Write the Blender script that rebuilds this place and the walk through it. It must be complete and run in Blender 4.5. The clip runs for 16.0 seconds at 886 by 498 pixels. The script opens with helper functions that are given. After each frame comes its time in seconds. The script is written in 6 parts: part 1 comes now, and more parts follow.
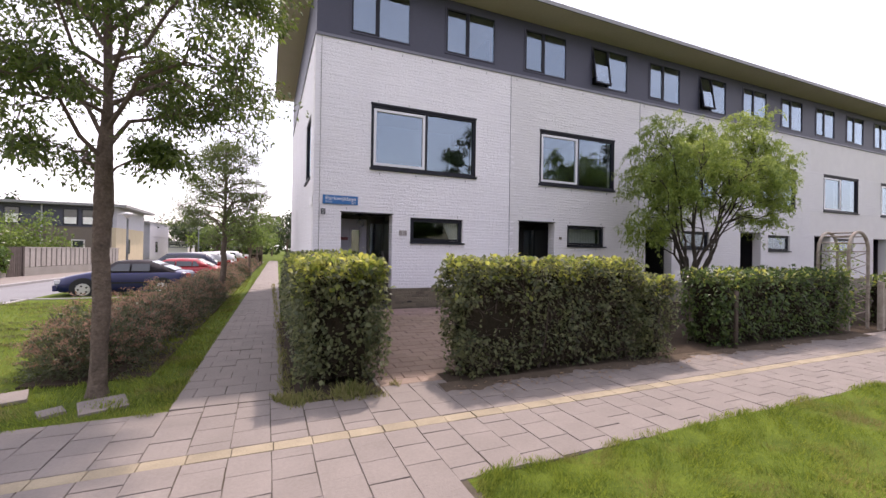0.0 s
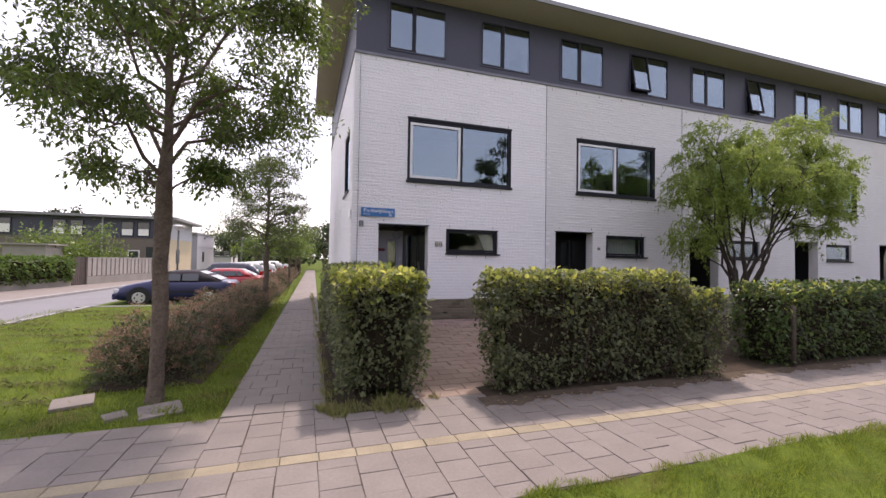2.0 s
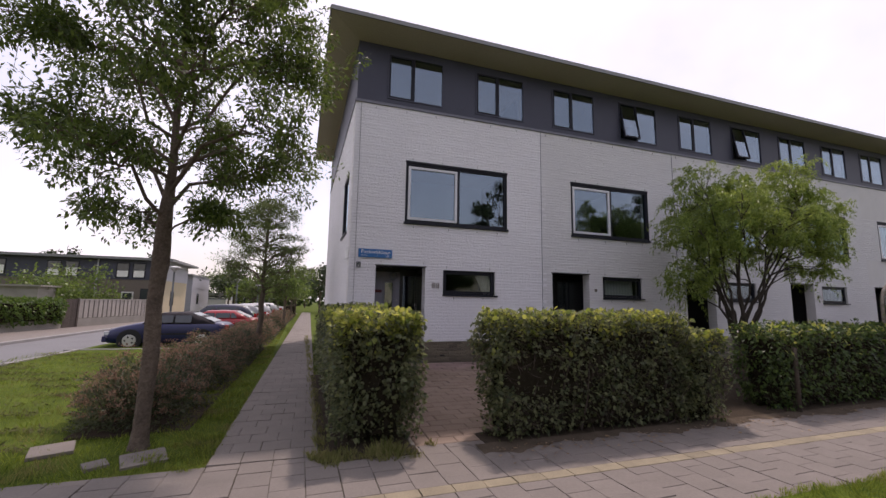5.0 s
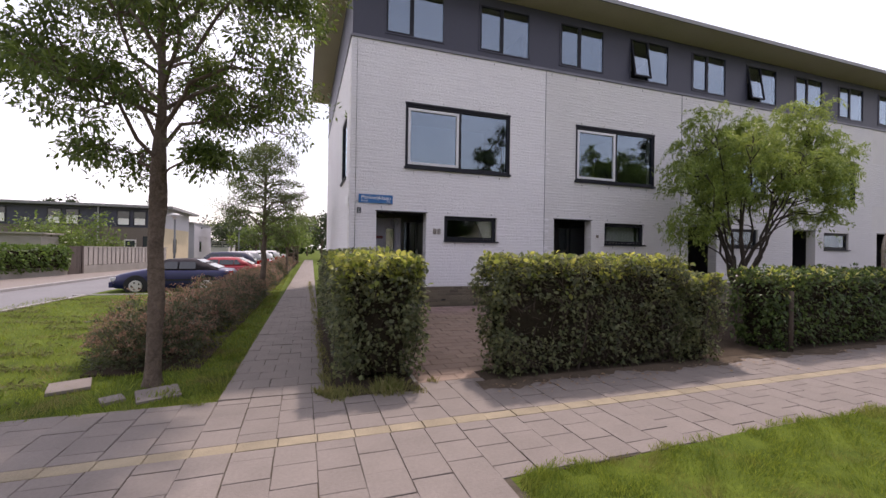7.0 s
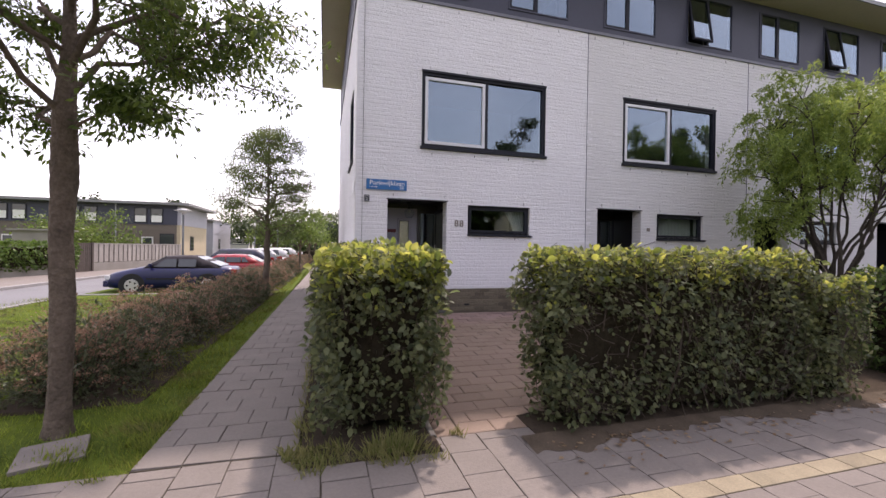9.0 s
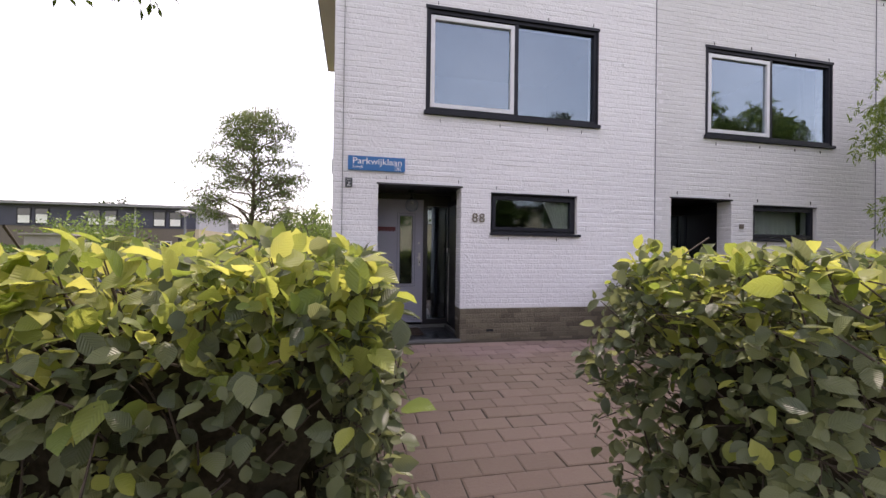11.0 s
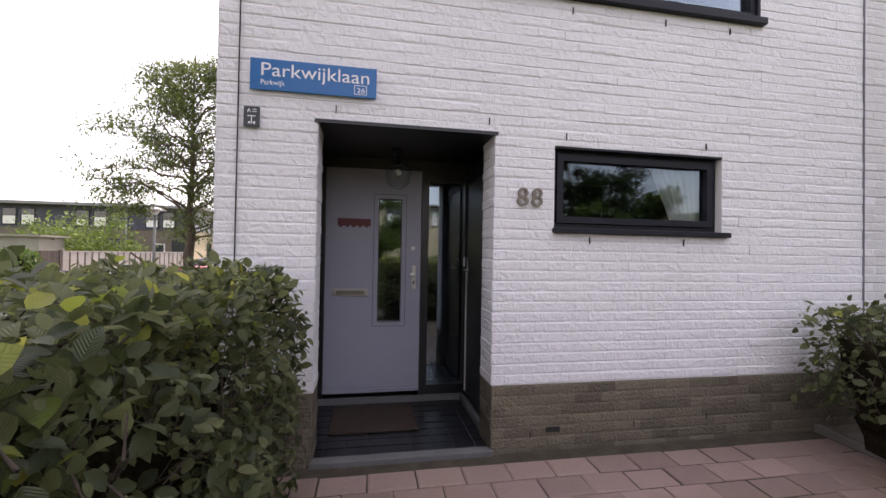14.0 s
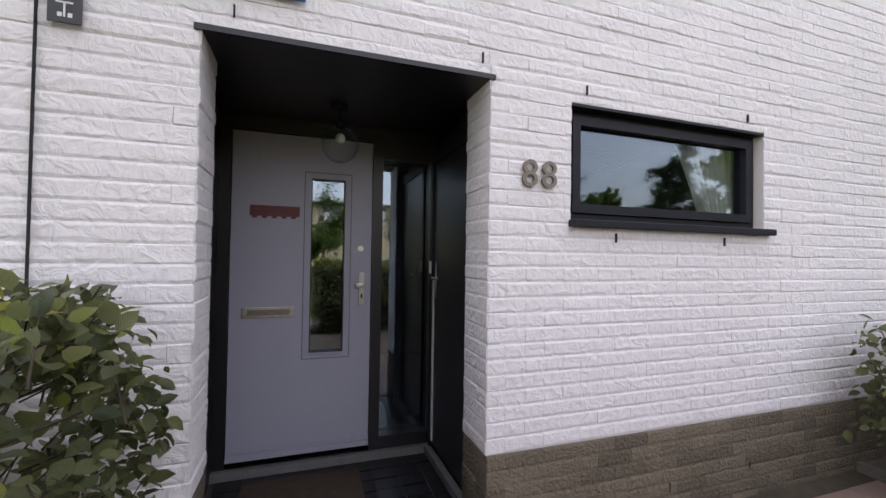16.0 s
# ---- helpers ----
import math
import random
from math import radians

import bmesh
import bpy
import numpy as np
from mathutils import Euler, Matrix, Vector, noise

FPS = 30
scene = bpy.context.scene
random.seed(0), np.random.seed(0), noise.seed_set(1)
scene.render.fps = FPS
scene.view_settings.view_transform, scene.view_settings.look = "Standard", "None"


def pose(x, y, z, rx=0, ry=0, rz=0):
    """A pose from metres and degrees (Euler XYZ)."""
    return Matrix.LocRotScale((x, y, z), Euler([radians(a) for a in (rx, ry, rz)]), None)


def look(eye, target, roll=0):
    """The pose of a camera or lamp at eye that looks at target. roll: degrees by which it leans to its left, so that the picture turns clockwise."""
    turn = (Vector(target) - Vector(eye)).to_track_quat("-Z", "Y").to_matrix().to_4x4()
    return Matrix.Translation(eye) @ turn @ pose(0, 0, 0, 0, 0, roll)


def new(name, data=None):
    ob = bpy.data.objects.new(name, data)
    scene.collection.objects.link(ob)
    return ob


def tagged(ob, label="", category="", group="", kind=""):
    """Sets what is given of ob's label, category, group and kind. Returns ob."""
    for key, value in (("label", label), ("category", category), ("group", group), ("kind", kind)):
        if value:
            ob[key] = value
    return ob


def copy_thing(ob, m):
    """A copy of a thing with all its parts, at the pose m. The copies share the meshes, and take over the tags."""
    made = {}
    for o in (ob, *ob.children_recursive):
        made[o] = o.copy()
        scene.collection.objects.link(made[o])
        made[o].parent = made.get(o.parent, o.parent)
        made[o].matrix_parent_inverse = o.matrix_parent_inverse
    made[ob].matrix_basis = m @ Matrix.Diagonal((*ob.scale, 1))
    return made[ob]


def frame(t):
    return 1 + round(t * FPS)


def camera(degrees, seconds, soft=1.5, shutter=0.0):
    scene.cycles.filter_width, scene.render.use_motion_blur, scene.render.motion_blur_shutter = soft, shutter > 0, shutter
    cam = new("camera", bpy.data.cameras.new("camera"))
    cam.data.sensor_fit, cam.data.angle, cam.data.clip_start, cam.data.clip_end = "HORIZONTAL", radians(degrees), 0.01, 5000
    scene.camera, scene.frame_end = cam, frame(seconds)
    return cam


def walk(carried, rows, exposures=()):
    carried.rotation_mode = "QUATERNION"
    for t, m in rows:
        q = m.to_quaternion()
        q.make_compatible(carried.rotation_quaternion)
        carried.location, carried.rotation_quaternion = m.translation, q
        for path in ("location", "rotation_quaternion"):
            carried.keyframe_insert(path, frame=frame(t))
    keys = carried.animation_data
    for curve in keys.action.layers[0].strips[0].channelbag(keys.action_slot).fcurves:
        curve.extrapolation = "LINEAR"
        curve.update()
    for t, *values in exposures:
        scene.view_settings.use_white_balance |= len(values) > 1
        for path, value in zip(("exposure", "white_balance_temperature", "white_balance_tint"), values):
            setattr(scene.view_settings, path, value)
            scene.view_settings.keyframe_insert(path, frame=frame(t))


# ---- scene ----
cam = camera(94.5, 16.0)
PATH = [
    (0, (-0.23, -0.081, 1.638), (0.554, 1.759, 1.649), 0.9),
    (0.5, (-0.26, -0.065, 1.608), (0.46, 1.801, 1.625), 0.9),
    (1, (-0.277, -0.066, 1.614), (0.402, 1.815, 1.633), 0.8),
    (1.5, (-0.292, -0.065, 1.655), (0.367, 1.824, 1.645), 0.9),
    (2, (-0.312, -0.072, 1.683), (0.323, 1.824, 1.737), 0.9),
    (2.5, (-0.315, -0.072, 1.699), (0.314, 1.82, 1.846), 0.9),
    (3, (-0.338, -0.074, 1.727), (0.288, 1.807, 1.986), 0.9),
    (3.2, (-0.347, -0.077, 1.729), (0.279, 1.799, 2.026), 0.9),
    (5.3, (-0.305, -0.089, 1.643), (0.341, 1.789, 1.879), 0.9),
    (5.5, (-0.299, -0.077, 1.634), (0.35, 1.805, 1.823), 0.9),
    (6, (-0.299, -0.064, 1.622), (0.356, 1.824, 1.706), 0.9),
    (6.5, (-0.302, -0.056, 1.611), (0.353, 1.834, 1.635), 0.9),
    (7, (-0.303, -0.033, 1.604), (0.342, 1.86, 1.611), 0.9),
    (7.5, (-0.317, 0.06, 1.586), (0.337, 1.95, 1.586), 0.9),
    (8, (-0.198, 0.43, 1.58), (0.415, 2.334, 1.571), 0.8),
    (8.2, (-0.145, 0.62, 1.577), (0.434, 2.534, 1.567), 0.9),
    (10.3, (0.667, 3.032, 1.522), (1.202, 4.959, 1.529), 0.8),
    (10.5, (0.747, 3.241, 1.534), (1.263, 5.173, 1.546), 0.7),
    (11, (1.011, 3.771, 1.551), (1.436, 5.725, 1.565), 0.8),
    (11.5, (1.165, 4.259, 1.556), (1.578, 6.216, 1.573), 0.8),
    (12, (1.335, 4.776, 1.591), (1.668, 6.748, 1.604), 0.9),
    (12.5, (1.497, 5.296, 1.618), (1.787, 7.275, 1.628), 1.0),
    (13, (1.66, 5.838, 1.609), (1.938, 7.818, 1.63), 1.1),
    (13.5, (1.623, 6.371, 1.611), (1.943, 8.345, 1.637), 1.0),
    (14, (1.692, 6.916, 1.642), (2.053, 8.883, 1.67), 1.0),
    (14.5, (1.7, 7.351, 1.648), (2.163, 9.296, 1.682), 1.0),
    (15, (1.775, 7.688, 1.643), (2.336, 9.607, 1.687), 0.9),
    (15.5, (1.782, 7.864, 1.653), (2.36, 9.778, 1.695), 0.8),
    (16, (1.739, 7.983, 1.655), (2.387, 9.875, 1.691), 0.9),
]
walk(cam, [(t, look(eye, target, roll)) for t, eye, target, roll in PATH],
     [(0, .66, 6800, 28), (2.9, .25, 6800, 28), (5.5, -.31, 6800, 28), (6.5, .05, 6800, 28), (7.5, .22, 6800, 28), (8.5, .34, 6800, 28), (10.3, .80, 6900, 28), (11, .78, 6900, 27), (13, .75, 7000, 28), (14.5, .95, 7100, 24), (16, 1.13, 7100, 22)])

# ---- world, sun, exposure ----
SUN_TO = Vector((0.28, 0.48, 1.0)).normalized()
sun = new("sun", bpy.data.lights.new("sun", "SUN"))
sun.data.energy, sun.data.angle, sun.data.color = 3.0, radians(2.0), (1.0, 0.94, 0.84)
sun.matrix_world = look(SUN_TO * 60, (0, 0, 0))
world = bpy.data.worlds.new("world")
scene.world = world
world.use_nodes = True
wn, wl = world.node_tree.nodes, world.node_tree.links
sky = wn.new("ShaderNodeTexSky")
sky.sky_type, sky.sun_disc = "NISHITA", False
sky.sun_elevation, sky.sun_rotation = math.asin(SUN_TO.z), math.atan2(SUN_TO.x, SUN_TO.y)
sky.air_density, sky.dust_density = 1.4, 2.0
co = wn.new("ShaderNodeTexCoord")
cl = wn.new("ShaderNodeTexNoise")
cl.inputs["Scale"].default_value, cl.inputs["Detail"].default_value = 2.4, 5.0
ramp = wn.new("ShaderNodeValToRGB")
ramp.color_ramp.elements[0].position, ramp.color_ramp.elements[1].position = 0.3, 0.72
ramp.color_ramp.elements[0].color, ramp.color_ramp.elements[1].color = (0.35, 0.35, 0.35, 1), (0.9, 0.9, 0.9, 1)
mixc = wn.new("ShaderNodeMix")
mixc.data_type = "RGBA"
mixc.inputs["B"].default_value = (10.5, 10.9, 11.6, 1)
wl.new(co.outputs["Generated"], cl.inputs["Vector"])
wl.new(cl.outputs["Fac"], ramp.inputs["Fac"])
# the veil of haze is thickest towards the sun
sep = wn.new("ShaderNodeSeparateXYZ")
veil = wn.new("ShaderNodeMapRange")
veil.inputs["From Min"].default_value, veil.inputs["From Max"].default_value = -0.9, 0.5
veil.inputs["To Min"].default_value, veil.inputs["To Max"].default_value = 0.55, 1.0
thick = wn.new("ShaderNodeMath")
thick.operation = "MULTIPLY"
wl.new(co.outputs["Generated"], sep.inputs[0])
wl.new(sep.outputs["Y"], veil.inputs["Value"])
wl.new(veil.outputs["Result"], thick.inputs[0])
wl.new(ramp.outputs["Color"], thick.inputs[1])
wl.new(thick.outputs[0], mixc.inputs["Factor"])
wl.new(sky.outputs["Color"], mixc.inputs["A"])
bg = wn["Background"]
bg.inputs["Strength"].default_value = 0.145
wl.new(mixc.outputs["Result"], bg.inputs["Color"])


# ---- materials ----
def mat(name, col, rough=0.7, metal=0.0, var=0.12, scale=6.0, fine=60.0, bump=0.0, bump_scale=80.0, col2=None, patch=1.2, spec=0.5, rnd=0.0, coat=0.0, dist=0.01, wrinkle=0.0):
    """Two scales of colour change, fine relief, and a change from piece to piece."""
    m = bpy.data.materials.new(name)
    m.use_nodes = True
    n, l = m.node_tree.nodes, m.node_tree.links
    b = n["Principled BSDF"]
    b.inputs["Roughness"].default_value, b.inputs["Metallic"].default_value = rough, metal
    b.inputs["Specular IOR Level"].default_value = spec
    b.inputs["Coat Weight"].default_value = coat
    tc = n.new("ShaderNodeNewGeometry")
    a = n.new("ShaderNodeTexNoise")
    a.inputs["Scale"].default_value, a.inputs["Detail"].default_value = scale, 4
    f = n.new("ShaderNodeTexNoise")
    f.inputs["Scale"].default_value, f.inputs["Detail"].default_value = fine, 3
    l.new(tc.outputs["Position"], a.inputs["Vector"])
    l.new(tc.outputs["Position"], f.inputs["Vector"])
    ad = n.new("ShaderNodeMath")
    ad.operation = "ADD"
    l.new(a.outputs["Fac"], ad.inputs[0])
    l.new(f.outputs["Fac"], ad.inputs[1])
    mr = n.new("ShaderNodeMapRange")
    mr.inputs["From Min"].default_value, mr.inputs["From Max"].default_value = 0.6, 1.4
    l.new(ad.outputs[0], mr.inputs["Value"])
    mx = n.new("ShaderNodeMix")
    mx.data_type = "RGBA"
    c2 = col2 or tuple(min(1, c * (1 + var)) for c in col)
    c1 = col if col2 else tuple(c * (1 - var) for c in col)
    mx.inputs["A"].default_value, mx.inputs["B"].default_value = (*c1, 1), (*c2, 1)
    l.new(mr.outputs["Result"], mx.inputs["Factor"])
    out = mx.outputs["Result"]
    if rnd:
        oi = n.new("ShaderNodeObjectInfo")
        ge = n.new("ShaderNodeNewGeometry")
        s2 = n.new("ShaderNodeMath")
        s2.operation = "ADD"
        l.new(oi.outputs["Random"], s2.inputs[0])
        l.new(ge.outputs["Random Per Island"], s2.inputs[1])
        fr = n.new("ShaderNodeMath")
        fr.operation = "FRACT"
        l.new(s2.outputs[0], fr.inputs[0])
        m2 = n.new("ShaderNodeMapRange")
        m2.inputs["To Min"].default_value, m2.inputs["To Max"].default_value = 1 - rnd, 1 + rnd
        l.new(fr.outputs[0], m2.inputs["Value"])
        hs = n.new("ShaderNodeHueSaturation")
        l.new(m2.outputs["Result"], hs.inputs["Value"])
        l.new(out, hs.inputs["Color"])
        out = hs.outputs["Color"]
    l.new(out, b.inputs["Base Color"])
    if bump:
        nb = n.new("ShaderNodeTexNoise")
        nb.inputs["Scale"].default_value, nb.inputs["Detail"].default_value = bump_scale, 5
        nb.inputs["Distortion"].default_value = wrinkle
        l.new(tc.outputs["Position"], nb.inputs["Vector"])
        bp = n.new("ShaderNodeBump")
        bp.inputs["Strength"].default_value, bp.inputs["Distance"].default_value = bump, dist
        l.new(nb.outputs["Fac"], bp.inputs["Height"])
        l.new(bp.outputs["Normal"], b.inputs["Normal"])
    return m


def leaf_mat(name, col, col2, trans=0.45, rough=0.42, vein=False, patch=None):
    m = bpy.data.materials.new(name)
    m.use_nodes = True
    n, l = m.node_tree.nodes, m.node_tree.links
    b, o = n["Principled BSDF"], n["Material Output"]
    b.inputs["Roughness"].default_value = rough
    b.inputs["Specular IOR Level"].default_value = 0.75 if vein else 0.35
    ge = n.new("ShaderNodeNewGeometry")
    mx = n.new("ShaderNodeMix")
    mx.data_type = "RGBA"
    mx.inputs["A"].default_value, mx.inputs["B"].default_value = (*col, 1), (*col2, 1)
    l.new(ge.outputs["Random Per Island"], mx.inputs["Factor"])
    out = mx.outputs["Result"]
    if patch:
        tc = n.new("ShaderNodeTexCoord")
        no = n.new("ShaderNodeTexNoise")
        no.inputs["Scale"].default_value, no.inputs["Detail"].default_value = 1.6, 5
        l.new(tc.outputs["Object"], no.inputs["Vector"])
        mr = n.new("ShaderNodeMapRange")
        mr.inputs["From Min"].default_value, mr.inputs["From Max"].default_value = 0.50, 0.72
        l.new(no.outputs["Fac"], mr.inputs["Value"])
        m3 = n.new("ShaderNodeMix")
        m3.data_type = "RGBA"
        m3.inputs["B"].default_value = (*patch, 1)
        l.new(mr.outputs["Result"], m3.inputs["Factor"])
        l.new(out, m3.inputs["A"])
        out = m3.outputs["Result"]
    if vein:
        uv = n.new("ShaderNodeUVMap")
        sp = n.new("ShaderNodeSeparateXYZ")
        l.new(uv.outputs["UV"], sp.inputs[0])
        ab = n.new("ShaderNodeMath")
        ab.operation = "ABSOLUTE"
        l.new(sp.outputs["Y"], ab.inputs[0])
        su = n.new("ShaderNodeMath")
        su.operation = "SUBTRACT"
        l.new(sp.outputs["X"], su.inputs[0])
        l.new(ab.outputs[0], su.inputs[1])
        mu = n.new("ShaderNodeMath")
        mu.operation = "MULTIPLY"
        mu.inputs[1].default_value = 62.0
        l.new(su.outputs[0], mu.inputs[0])
        si = n.new("ShaderNodeMath")
        si.operation = "SINE"
        l.new(mu.outputs[0], si.inputs[0])
        bp = n.new("ShaderNodeBump")
        bp.inputs["Strength"].default_value, bp.inputs["Distance"].default_value = 0.42, 0.004
        l.new(si.outputs[0], bp.inputs["Height"])
        l.new(bp.outputs["Normal"], b.inputs["Normal"])
    l.new(out, b.inputs["Base Color"])
    t = n.new("ShaderNodeBsdfTranslucent")
    hs = n.new("ShaderNodeHueSaturation")
    hs.inputs["Value"].default_value, hs.inputs["Hue"].default_value = 1.9, 0.482
    l.new(out, hs.inputs["Color"])
    l.new(hs.outputs["Color"], t.inputs["Color"])
    ms = n.new("ShaderNodeMixShader")
    ms.inputs[0].default_value = trans
    l.new(b.outputs[0], ms.inputs[1])
    l.new(t.outputs[0], ms.inputs[2])
    l.new(ms.outputs[0], o.inputs["Surface"])
    return m


def glass_mat(name, low=0.185, clear=0.66, rough=0.02, ior=3.4):
    """A pane before a dim room: a sheet that mirrors and lets the view through, darkened by clear."""
    m = bpy.data.materials.new(name)
    m.use_nodes = True
    n, l = m.node_tree.nodes, m.node_tree.links
    for node in list(n):
        if node.bl_idname == "ShaderNodeBsdfPrincipled":
            n.remove(node)
    g = n.new("ShaderNodeBsdfGlossy")
    g.inputs["Roughness"].default_value = rough
    g.inputs["Color"].default_value = (0.72, 0.87, 1, 1)
    t = n.new("ShaderNodeBsdfTransparent")
    t.inputs["Color"].default_value = (clear, clear * 1.04, clear * 1.04, 1)
    f = n.new("ShaderNodeLayerWeight")
    pw = n.new("ShaderNodeMath")
    pw.operation, pw.inputs[1].default_value = "POWER", ior
    l.new(f.outputs["Facing"], pw.inputs[0])
    mr = n.new("ShaderNodeMapRange")
    mr.inputs["To Min"].default_value, mr.inputs["To Max"].default_value = low, 0.9
    l.new(pw.outputs[0], mr.inputs["Value"])
    ms = n.new("ShaderNodeMixShader")
    l.new(mr.outputs["Result"], ms.inputs[0])
    l.new(t.outputs[0], ms.inputs[1])
    l.new(g.outputs[0], ms.inputs[2])
    l.new(ms.outputs[0], n["Material Output"].inputs["Surface"])
    return m


